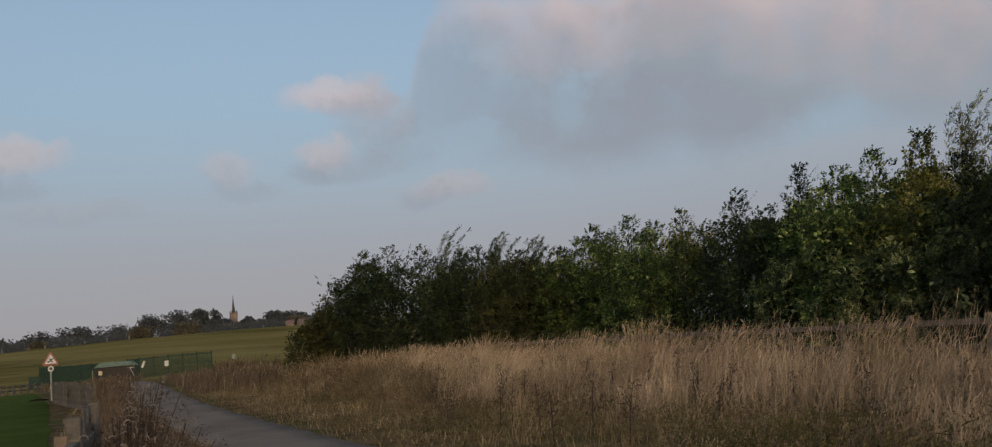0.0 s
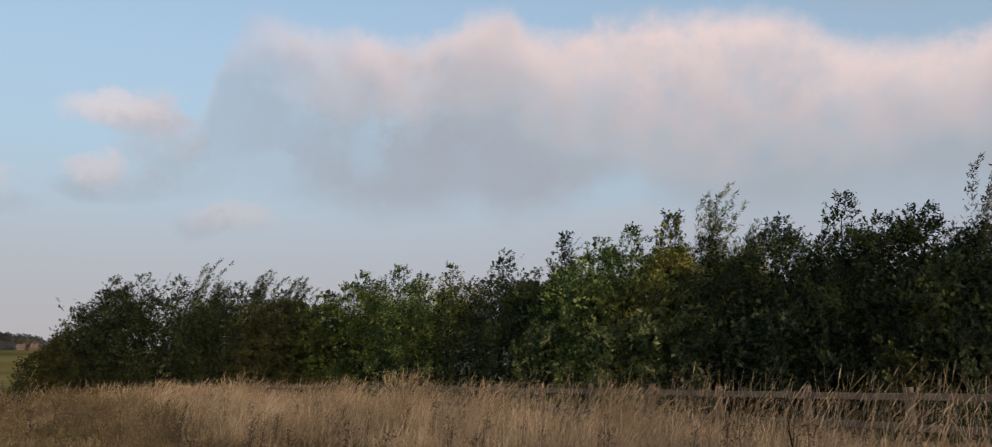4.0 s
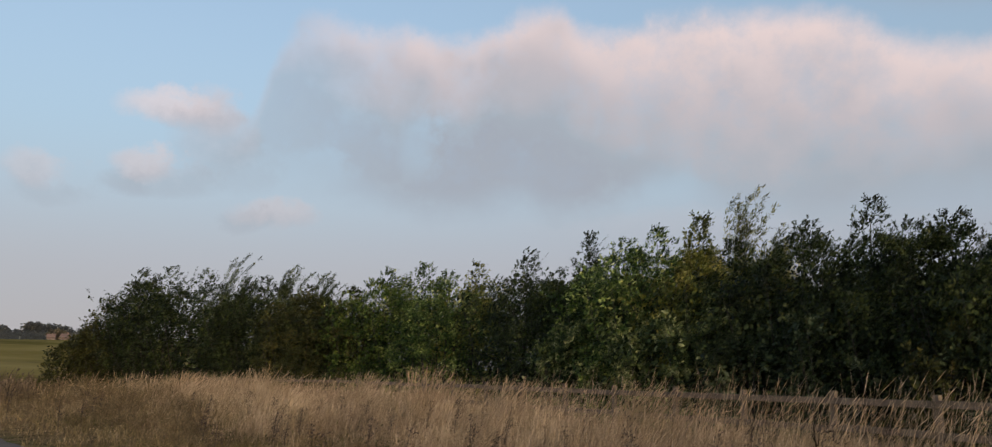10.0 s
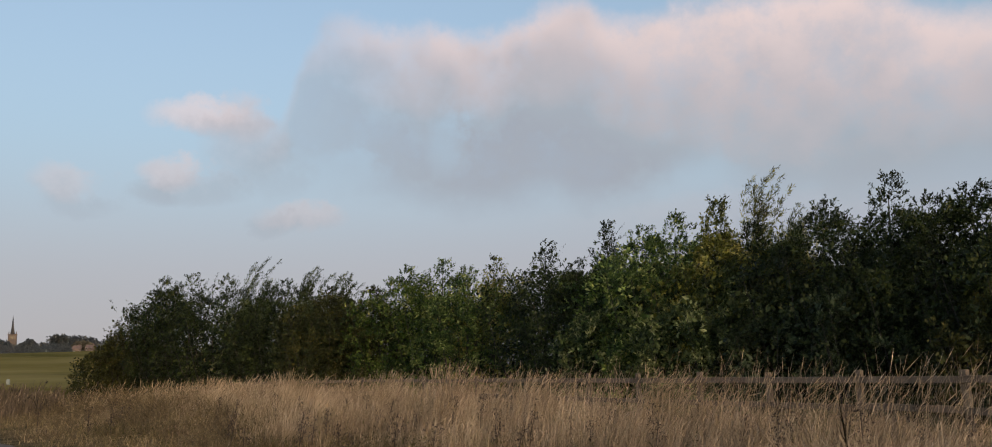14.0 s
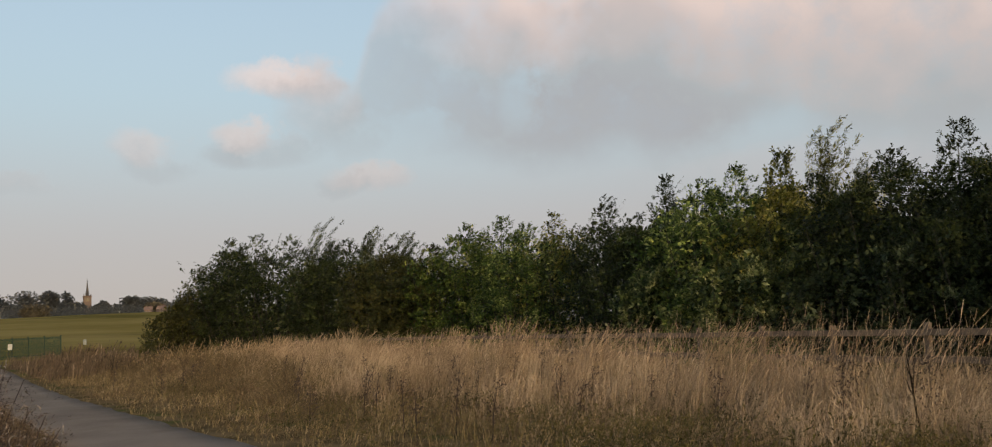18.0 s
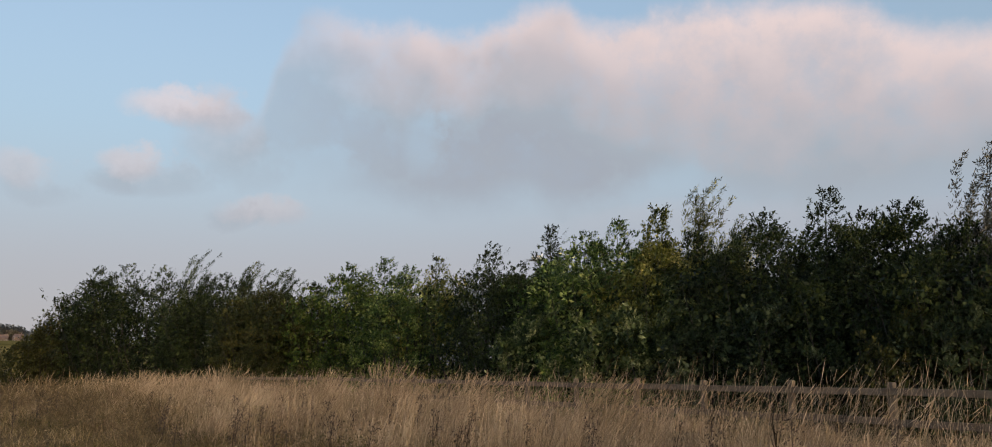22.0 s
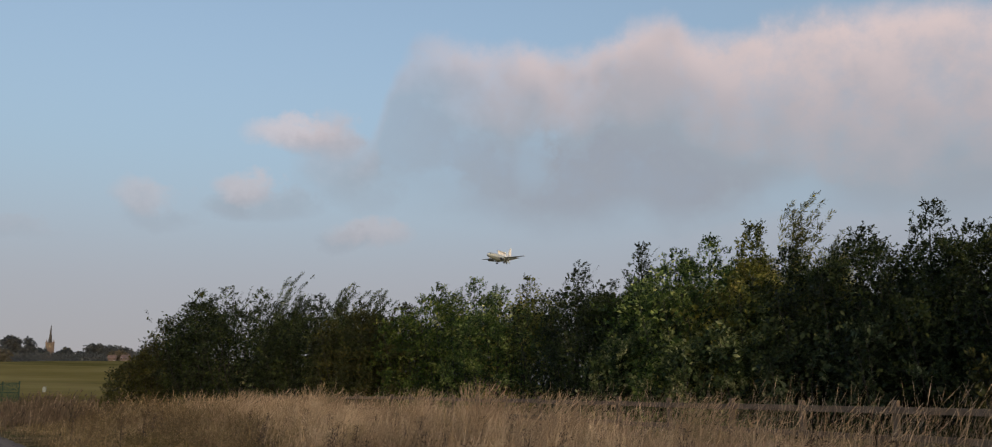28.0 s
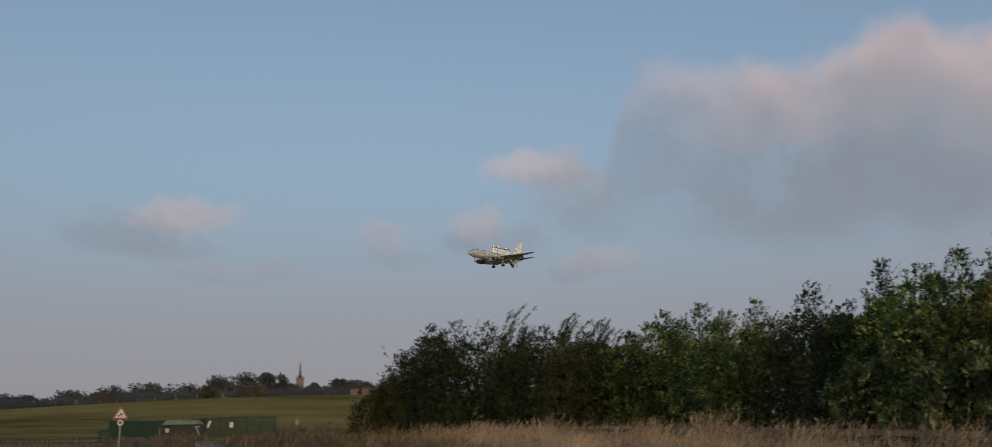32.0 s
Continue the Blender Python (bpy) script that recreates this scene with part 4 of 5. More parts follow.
# bearing, height of the tip in degrees, crown width in metres, foliage, set back from the fence, kind of outline
ROW = [
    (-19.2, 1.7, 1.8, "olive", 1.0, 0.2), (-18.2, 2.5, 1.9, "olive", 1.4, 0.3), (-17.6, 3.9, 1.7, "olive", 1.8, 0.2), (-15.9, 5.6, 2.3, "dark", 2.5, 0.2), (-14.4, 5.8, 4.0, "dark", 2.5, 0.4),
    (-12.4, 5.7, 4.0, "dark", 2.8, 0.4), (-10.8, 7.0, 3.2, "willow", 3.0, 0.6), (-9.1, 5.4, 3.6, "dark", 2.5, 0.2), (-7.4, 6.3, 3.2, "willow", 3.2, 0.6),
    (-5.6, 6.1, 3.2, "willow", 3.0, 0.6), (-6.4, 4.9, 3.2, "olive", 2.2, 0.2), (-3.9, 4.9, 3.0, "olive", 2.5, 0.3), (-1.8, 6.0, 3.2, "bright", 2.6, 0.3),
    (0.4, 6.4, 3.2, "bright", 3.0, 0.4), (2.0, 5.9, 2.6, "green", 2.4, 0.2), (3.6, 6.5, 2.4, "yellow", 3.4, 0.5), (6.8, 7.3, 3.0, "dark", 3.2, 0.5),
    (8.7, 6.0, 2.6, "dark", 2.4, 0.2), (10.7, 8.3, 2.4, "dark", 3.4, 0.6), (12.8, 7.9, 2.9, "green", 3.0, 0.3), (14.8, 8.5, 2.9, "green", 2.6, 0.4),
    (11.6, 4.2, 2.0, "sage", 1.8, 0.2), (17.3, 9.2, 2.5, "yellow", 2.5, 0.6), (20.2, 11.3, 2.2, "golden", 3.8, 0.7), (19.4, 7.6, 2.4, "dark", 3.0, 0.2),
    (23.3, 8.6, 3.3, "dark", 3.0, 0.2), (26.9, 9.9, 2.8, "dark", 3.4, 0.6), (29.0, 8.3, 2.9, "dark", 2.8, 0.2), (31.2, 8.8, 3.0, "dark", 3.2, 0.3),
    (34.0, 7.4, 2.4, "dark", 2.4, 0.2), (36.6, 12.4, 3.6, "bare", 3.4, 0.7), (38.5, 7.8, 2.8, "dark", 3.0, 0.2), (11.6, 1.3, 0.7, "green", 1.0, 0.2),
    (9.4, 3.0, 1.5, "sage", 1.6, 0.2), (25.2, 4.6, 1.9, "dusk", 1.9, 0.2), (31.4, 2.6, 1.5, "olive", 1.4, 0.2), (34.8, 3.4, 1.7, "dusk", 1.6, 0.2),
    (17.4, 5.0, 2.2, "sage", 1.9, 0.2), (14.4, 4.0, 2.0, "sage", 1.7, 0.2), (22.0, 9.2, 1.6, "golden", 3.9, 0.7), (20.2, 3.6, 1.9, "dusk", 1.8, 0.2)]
LOOKS = {"dark": "dark green bushy tree behind the rail fence", "green": "mid-green leafy tree behind the rail fence", "sage": "grey-green leafy bush close behind the rail fence", "dusk": "grey-green bush behind fence, shade put into its leaf colour", "bright": "bright green leafy young tree behind the fence",
         "yellow": "tree with yellowing autumn leaves behind the fence", "olive": "olive-brown bush at the edge of the copse", "willow": "grey-green willow with wind-bent upright shoots",
         "golden": "willow with wind-combed leafy shoots, low sunlight put into olive-gold leaf colour", "bare": "thin grey willow with half-bare branches"}
KINDS = {"dark": "tree", "green": "tree", "sage": "bush", "dusk": "bush", "bright": "tree", "yellow": "tree", "olive": "bush", "willow": "willow_tree", "golden": "willow_tree", "bare": "willow_tree"}


SWAYING = []


def build_copse():
    for i, (az, el, wide, kind, back, spire) in enumerate(ROW):
        r = row_range(az, back)
        p = bearing(az, r)
        h = 1.55 + r * math.tan(radians(el)) - float(land(p.x, p.y))
        near = r < 30
        slim = kind in ("willow", "golden", "bare")
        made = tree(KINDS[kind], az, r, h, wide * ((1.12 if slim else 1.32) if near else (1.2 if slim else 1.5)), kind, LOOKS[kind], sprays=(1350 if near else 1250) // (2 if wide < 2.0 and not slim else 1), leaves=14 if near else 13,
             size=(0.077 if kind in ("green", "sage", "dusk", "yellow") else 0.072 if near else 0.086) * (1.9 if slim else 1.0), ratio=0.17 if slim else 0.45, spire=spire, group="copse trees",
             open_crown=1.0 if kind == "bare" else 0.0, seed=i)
        if spire > 0.45:
            SWAYING.append((made, 1.5 if slim else 0.7))
    # the second rank, which closes the copse behind
    for i in range(12):
        az = -15.0 + i * 4.7
        back = 7.0 + 1.5 * (i % 3)
        r = row_range(az, back)
        el = 4.2 if az < 6 else 5.4
        h = 1.55 + r * math.tan(radians(el)) * 0.97
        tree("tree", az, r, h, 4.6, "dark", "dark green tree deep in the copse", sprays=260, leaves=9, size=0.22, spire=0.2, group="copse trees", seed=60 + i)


build_grass()
build_copse()


# ---- rail fence ----
def build_rail_fence():
    fence = tagged(new("rail_fence"), "weathered brown post and rail fence half hidden by grass", "fence")
    rng = random.Random(5)
    post = bmesh.new()
    box(0.10, 0.075, 1.37, 0.008, bm=post)
    first = part("post", post, m_fence, fence)
    span = bmesh.new()
    box(1.80, 0.038, 0.095, 0.006, at=(0.9, 0, -0.0475), bm=span)
    rail = part("rail", span, m_fence, fence)
    made_p = made_r = 0
    for k, p in enumerate(RAILS):
        nxt = RAILS[k + 1] if k + 1 < len(RAILS) else p + turn_way * 1.8
        a = math.atan2(nxt[1] - p[1], nxt[0] - p[0])
        z = float(land(*p))
        ob = first if made_p == 0 else hold(new("post", first.data), fence)
        made_p += 1
        ob.matrix_basis = pose(p[0], p[1], z - 0.10 + rng.uniform(-0.015, 0.015), rng.uniform(-1.5, 1.5), rng.uniform(-1.5, 1.5), math.degrees(a) + rng.uniform(-4, 4))
        for h in (1.14, 0.74, 0.34):
            if k + 1 == len(RAILS):
                break
            ob = rail if made_r == 0 else hold(new("rail", rail.data), fence)
            made_r += 1
            off = np.array((math.sin(a), -math.cos(a))) * -0.058
            ob.matrix_basis = pose(p[0] + off[0], p[1] + off[1], z + h + rng.uniform(-0.012, 0.012), 0, rng.uniform(-0.5, 0.5), math.degrees(a))


build_rail_fence()


# ---- wooden board fence along the lawn ----
def build_board_fence():
    """Two runs of an old board fence with a gap between them."""
    rng = random.Random(9)
    shapes = []
    for k in range(3):
        b = box(0.15, 0.024, 1.0, 0.004)
        top = max(v.co.z for v in b.verts)
        for v in b.verts:
            if v.co.z > top - 0.01:
                v.co.z += v.co.x * (0.5, -0.35, 0.15)[k]
            v.co.x *= (1.0, 0.9, 1.06)[k]
        shapes.append(b)
    meshes = []
    for b in shapes:
        me = bpy.data.meshes.new("board")
        b.to_mesh(me)
        b.free()
        me.materials.append(m_board)
        meshes.append(me)
    for a, b, high, label in ((bearing(-32.8, 9.0).xy, bearing(-31.6, 12.2).xy, 1.11, "run of grey boards seen almost end on"),
                              (Vector((-18.75, 30.7)), Vector((-27.6, 41.9)), 1.0, "old grey wooden board fence with uneven tops")):
        fence = tagged(new("board_fence"), label, "fence", "board fences")
        way = (b - a).normalized()
        turn = math.degrees(math.atan2(way.y, way.x))
        run, s = (b - a).length, 0.0
        while s < run:
            p = a + way * s
            if rng.random() > 0.05:
                ob = hold(new("board", meshes[rng.randrange(3)]), fence)
                ob.matrix_basis = pose(p.x, p.y, -0.04, rng.uniform(-3, 3), rng.uniform(-3, 3), turn + rng.uniform(-7, 7)) @ Matrix.Diagonal((1.1, 1, high * rng.uniform(0.88, 1.08), 1))
            s += 0.172
        n = max(2, int(run / 2.4) + 1)
        post = None
        for k in range(n):
            p = a + way * (run * k / (n - 1))
            if post is None:
                post = ob = part("post", box(0.13, 0.13, 1.08 * high, 0.014), m_board, fence, "thick square grey fence post")
            else:
                ob = hold(new("post", post.data), fence)
            ob.matrix_basis = pose(p.x + 0.09 * way.y, p.y - 0.09 * way.x, -0.06, rng.uniform(-2, 2), rng.uniform(-3, 3), turn)
        for h in (0.28, 0.72):
            part("rail", box(run, 0.045, 0.09, 0.006, at=(run / 2, 0, 0)), m_board, fence, m=pose(a.x + 0.035 * way.y, a.y - 0.035 * way.x, h, 0, 0, turn))
    # the lower brown panel before it, a little askew
    panel = tagged(new("wooden_panel"), "low brown plank panel leaning at the lawn's edge", "panel")
    p = bearing(-32.95, 7.3)
    panel.matrix_basis = pose(p.x, p.y, -0.02, 3, 2, 26)
    for k in range(2):
        part("plank", box(0.085, 0.03, 1.12 - 0.03 * k, 0.005, at=(-0.045 + 0.09 * k, 0, 0)), m_fence, panel)
    part("batten", box(0.18, 0.03, 0.08, 0.005, at=(0, 0.031, 0.75)), m_fence, panel)
    # made-up low mound that stands in for an unidentified dark patch on the lawn
    dark_mound = tagged(new("dark_lawn_patch"), "made-up low dark mound for an unidentified dark patch on the lawn", "earth")
    dark_mound.location = (-32.05, 47.31, float(land(-32.05, 47.31)))
    bm = bmesh.new()
    bmesh.ops.create_icosphere(bm, subdivisions=3, radius=1.0)
    for v in bm.verts:
        lump = 1 + 0.18 * math.sin(v.co.x * 5 + 1) * math.cos(v.co.y * 4)
        v.co = Vector((v.co.x * 0.55 * lump, v.co.y * 0.35 * lump, v.co.z * 0.12 * lump))
    part("mound", bm, m_dark_brown, dark_mound, smooth=True)
    stump = tagged(new("gate_post"), "grey square gate post with a sloping rail", "post")
    p = bearing(-34.2, 6.4)
    stump.matrix_basis = pose(p.x, p.y, -0.03, 0, 0, 108)
    part("shaft", box(0.12, 0.12, 1.06, 0.015), m_board, stump)
    part("rail", box(0.86, 0.06, 0.11, 0.008, at=(0.46, 0, 0)), m_board, stump, "grey rail running from the post", m=pose(0.0, 0.0, 0.93, 0, -3, 0))


def build_dead_docks():
    """Dead seed-bearing weeds between the board fence and the path."""
    rng = np.random.default_rng(21)
    for i, (az, r, h, wide) in enumerate([(-29.6, 9.4, 1.42, 0.40), (-28.8, 9.9, 1.42, 0.40), (-27.4, 9.0, 1.05, 0.40), (-28.8, 8.4, 1.12, 0.45), (-30.2, 8.8, 1.08, 0.36), (-26.6, 8.4, 0.86, 0.36), (-27.6, 7.9, 0.92, 0.4), (-30.3, 11.6, 1.15, 0.4)]):
        p = bearing(az, r)
        weed = tagged(new("seed_head_weed"), "dead brown weed with pale curled seed heads by the path", "weed", "dead weeds")
        weed.location = (p.x, p.y, float(land(p.x, p.y)))
        tips = []
        for k in range(13):
            a, o = rng.uniform(0, 6.28), rng.uniform(0.1, 0.85) * wide
            hh = h * rng.uniform(0.66, 1.0)
            tip = (o * math.cos(a) + 0.08, o * math.sin(a), hh)
            part("stem", tube([(0.03 * math.cos(a), 0.03 * math.sin(a), -0.03), (tip[0] * 0.45, tip[1] * 0.45, hh * 0.6), tip], [0.008, 0.006, 0.003], 4), m_weed, weed)
            tips.append(tip)
        # pale split pods, rolled back in arcs
        bm = bmesh.new()
        for tip in tips:
            for k in range(rng.integers(2, 6) if i < 2 else rng.integers(0, 4) if i < 4 else rng.integers(0, 2)):
                size, a, lift = rng.uniform(0.020, 0.048), rng.uniform(0, 6.28), rng.uniform(-0.2, 0.03)
                start, span = rng.uniform(-2.5, 2.5), rng.uniform(2.0, 4.2)
                arc = [start + span * j / 6 for j in range(7)]
                tube([(tip[0] + size * math.cos(a) * (1.2 - math.cos(g)), tip[1] + size * math.sin(a) * (1.2 - math.cos(g)), tip[2] + lift + size * math.sin(g)) for g in arc],
                     [0.002, 0.0045, 0.0055, 0.006, 0.005, 0.004, 0.0015], 5, bm)
        tagged(part("seed_pod", bm, m_pod, weed, "pale curled split seed pods", smooth=True), kind="stuff")
        tips = np.array(tips)
        n = 26
        base = np.repeat(tips, n, 0) + rng.normal(0, 0.034, (len(tips) * n, 3)) * (1, 1, 4.5) - (0, 0, 0.2)
        v, q = leaf_cloud(rng, len(base), base, unit(rng.normal(0, 1, (len(base), 3)) + (0, 0, 0.4)), rng.uniform(0.03, 0.09, len(base)), 3, 0.028, 0.3)
        tagged(hold(new("seed_head", mesh_from("seed_head", v, q, m_dock)), weed), kind="stuff")
        n = 80
        base = np.stack([rng.normal(0, wide * 0.36, n), rng.normal(0, wide * 0.36, n), rng.uniform(0.05, h * 0.7, n)], -1)
        v, q = leaf_cloud(rng, n, base, unit(rng.normal(0, 1, (n, 3))), rng.uniform(0.08, 0.2, n), 5, 0.042, 0.35)
        tagged(hold(new("dry_foliage", mesh_from("dry_foliage", v, q, m_weed)), weed), kind="stuff")


def build_dock_stalk():
    """One dark dead dock stalk that stands out of the pale grass."""
    rng = np.random.default_rng(33)
    p = bearing(23.5, 10.4)
    weed = tagged(new("dock_stalk"), "dark brown dead dock stalk standing in pale grass", "weed")
    weed.location = (p.x, p.y, float(land(p.x, p.y)))
    part("stem", tube([(0.05, 0, -0.03), (0.02, 0, 0.5), (0.0, 0.01, 0.8), (-0.03, 0.0, 1.05)], [0.013, 0.011, 0.008, 0.003], 6), m_dark_brown, weed, smooth=True)
    for z, dx, dz in ((0.62, -0.05, 0.2), (0.7, 0.04, 0.18), (0.8, -0.035, 0.15)):
        part("branch", tube([(0.01, 0, z), (dx * 0.5, 0.01, z + dz * 0.4), (dx, 0.02, z + dz)], [0.006, 0.005, 0.002], 5), m_dark_brown, weed, smooth=True)
    n = 110
    z = rng.uniform(0.5, 1.02, n)
    base = np.stack([rng.normal(0, 0.018, n), rng.normal(0, 0.018, n), z], -1)
    v, q = leaf_cloud(rng, n, base, unit(rng.normal(0, 1, (n, 3)) + (0, 0, 0.6)), rng.uniform(0.02, 0.05, n), 3, 0.012, 0.6)
    tagged(hold(new("seed_head", mesh_from("seed_head", v, q, m_weed)), weed), kind="stuff")


build_dock_stalk()


def build_bank_weeds():
    """Dark dock spikes and brown tufts that stand in the straw."""
    rng = np.random.default_rng(31)
    made = 0
    while made < 64:
        az, r = rng.uniform(-26, 33), rng.uniform(11, 32)
        p = bearing(az, r)
        e, f = beside(np.array([p.x]), np.array([p.y]), EDGE)[0], beside(np.array([p.x]), np.array([p.y]), RAIL_LINE)[0]
        if e < 1.2 or f > -0.4:
            continue
        made += 1
        h = rng.uniform(0.65, 1.0)
        weed = tagged(new("dock_weed"), "dark brown dried dock spike among straw grass", "weed", "dock weeds")
        weed.location = (p.x, p.y, float(land(p.x, p.y)))
        lean = rng.normal(0.08, 0.06)
        part("stem", tube([(0, 0, -0.03), (lean * 0.4, 0, h * 0.6), (lean, 0, h)], [0.008, 0.006, 0.003], 4), m_weed, weed)
        n = 70
        t = rng.uniform(0.35, 1.0, n)
        base = np.stack([lean * t ** 2 + rng.normal(0, 0.045, n), rng.normal(0, 0.045, n), h * t], -1)
        v, q = leaf_cloud(rng, n, base, unit(rng.normal(0, 1, (n, 3)) + (0, 0, 0.8)), rng.uniform(0.03, 0.10, n), 3, 0.036, 0.42)
        tagged(hold(new("seed_head", mesh_from("seed_head", v, q, m_weed)), weed), kind="stuff")


# ---- the far side of the lawn and the green enclosure ----
def build_low_fence():
    fence = tagged(new("low_post_fence"), "low dark brown fence with paler posts beyond the lawn", "fence")
    a, b = bearing(-40.0, 118), bearing(-33.9, 86)
    n = 24
    post = None
    for k in range(n):
        p = a.lerp(b, k / (n - 1))
        z = float(land(p.x, p.y))
        if post is None:
            post = part("post", box(0.14, 0.14, 0.9, 0.02), m_board, fence)
            ob = post
        else:
            ob = hold(new("post", post.data), fence)
        ob.matrix_basis = pose(p.x, p.y, z - 0.05, 0, 0, 20)
    way = math.degrees(math.atan2(b.y - a.y, b.x - a.x))
    run = (b - a).length / (n - 1)
    rail_bm = box(run, 0.05, 0.14, 0.01, at=(run / 2, 0, 0))
    rail = part("rail", rail_bm, m_cabin, fence, "dark brown weathered rail")
    first = True
    for k in range(n - 1):
        p = a.lerp(b, k / (n - 1))
        q = a.lerp(b, (k + 1) / (n - 1))
        z, z2 = float(land(p.x, p.y)), float(land(q.x, q.y))
        for h in (0.28, 0.62):
            ob = rail if first else hold(new("rail", rail.data), fence)
            first = False
            ob.matrix_basis = pose(p.x, p.y, z + h, 0, -math.degrees(math.atan2(z2 - z, run)), way)


def build_enclosure():
    fence = tagged(new("steel_mesh_fence"), "dark green steel mesh security fence round an enclosure", "fence")
    ends = [bearing(-24.97, 113), bearing(-28.9, 116), bearing(-34.0, 140)]
    bar = None
    post = None
    for a, b, bays in ((ends[0], ends[1], 5), (ends[1], ends[2], 9)):
        way = math.degrees(math.atan2(b.y - a.y, b.x - a.x))
        run = (b - a).length / bays
        bm = bmesh.new()
        n = int(run / 0.11)
        for k in range(n):
            box(0.062, 0.02, 2.25, at=((k + 0.5) * run / n, 0, 0.05), bm=bm)
        for h in (0.3, 1.2, 2.1):
            box(run, 0.03, 0.06, at=(run / 2, 0.02, h), bm=bm)
        bar = part("mesh_panel", bm, m_green_steel, fence)
        for k in range(bays + 1):
            p = a.lerp(b, k / bays)
            z = float(land(p.x, p.y))
            if post is None:
                post = ob = part("post", box(0.12, 0.12, 2.5, 0.01), m_green_steel, fence)
            else:
                ob = hold(new("post", post.data), fence)
            ob.matrix_basis = pose(p.x, p.y, z - 0.08, 0, 0, way)
            if k < bays:
                ob = bar if k == 0 else hold(new("mesh_panel", bar.data), fence)
                ob.matrix_basis = pose(p.x, p.y, z, 0, 0, way)
    for az, r, w, h, z, mat, tilt, label in ((-27.45, 113.6, 0.42, 0.62, 1.40, m_white, 0, "white notice board on green mesh"), (-28.7, 114.8, 0.24, 0.8, 1.6, m_white, 20, "white tilted notice on green mesh")):
        p = bearing(az, r)
        part("notice", box(w, 0.03, h, 0.01, at=(0, 0, -h / 2)), mat, fence, label, m=pose(p.x, p.y, z + float(land(p.x, p.y)), 0, tilt, -az))
    # the closed cabinet at the fence's end
    p = bearing(-34.25, 118)
    z = float(land(p.x, p.y))
    cab = tagged(new("utility_cabinet"), "dark green steel utility cabinet on the grass", "cabinet")
    cab.matrix_basis = pose(p.x, p.y, z, 0, 0, 34)
    part("body", box(1.25, 0.7, 1.35, 0.03), m_green_steel, cab)
    part("roof", box(1.35, 0.8, 0.08, 0.02, at=(0, 0, 1.35)), m_green_steel, cab)
    for sx in (-0.31, 0.31):
        d = part("door", box(0.58, 0.03, 1.2, 0.01, at=(sx, -0.365, 0.08)), m_green_steel, cab)
        part("handle", box(0.04, 0.03, 0.16, 0.008, at=(sx * 0.25, -0.39, 0.65)), m_pole, d)
    # the cabin
    p = bearing(-30.1, 104)
    z = float(land(p.x, p.y))
    hut = tagged(new("utility_cabin"), "dark brown utility cabin with pale green shallow roof", "cabin")
    hut.matrix_basis = pose(p.x, p.y, z, 0, 0, 26)
    part("wall", box(3.7, 2.4, 1.72, 0.03), m_cabin, hut)
    bm = bmesh.new()
    prof = [(-2.05, 1.70), (2.05, 1.70), (1.5, 2.16), (-1.4, 2.26)]
    lo = [bm.verts.new((x, -1.4, z)) for x, z in prof]
    hi = [bm.verts.new((x, 1.4, z)) for x, z in prof]
    bm.faces.new(lo)
    bm.faces.new(hi[::-1])
    for k in range(4):
        bm.faces.new((lo[k], hi[k], hi[(k + 1) % 4], lo[(k + 1) % 4]))
    bmesh.ops.recalc_face_normals(bm, faces=bm.faces)
    bmesh.ops.bevel(bm, geom=bm.edges[:], offset=0.03, segments=1, affect="EDGES")
    part("roof", bm, m_cabin_roof, hut)
    door = part("door", box(0.85, 0.04, 1.5, 0.01, at=(0.5, -1.225, 0.1)), m_cabin, hut)
    part("handle", box(0.05, 0.05, 0.16, 0.01, at=(0.22, -1.26, 0.8)), m_pole, door)
    part("notice", box(0.34, 0.02, 0.42, 0.006, at=(-1.45, -1.22, 0.95)), m_cream, hut, "yellowish notice plate")
    part("bracket", box(0.5, 0.05, 0.08, 0.01, at=(1.5, -1.24, 1.45)), m_pole, hut, "pale pipe bracket")
    part("pipe", tube([(1.35, -1.26, 1.45), (1.55, -1.28, 1.0), (1.75, -1.28, 0.55), (1.68, -1.28, 0.0)], [0.05, 0.045, 0.045, 0.045], 8), m_pole, hut, "pale bent drain pipe")
    # a short post with a bird-box like head by the cabin
    p = bearing(-31.35, 100)
    mark = tagged(new("marker_post"), "wooden marker post with a dark pitched cap", "post")
    mark.location = (p.x, p.y, float(land(p.x, p.y)))
    part("post", box(0.12, 0.12, 1.55, 0.01), m_fence, mark)
    part("cap", box(0.55, 0.22, 0.2, 0.03, at=(0, 0, 1.55)), m_black, mark)


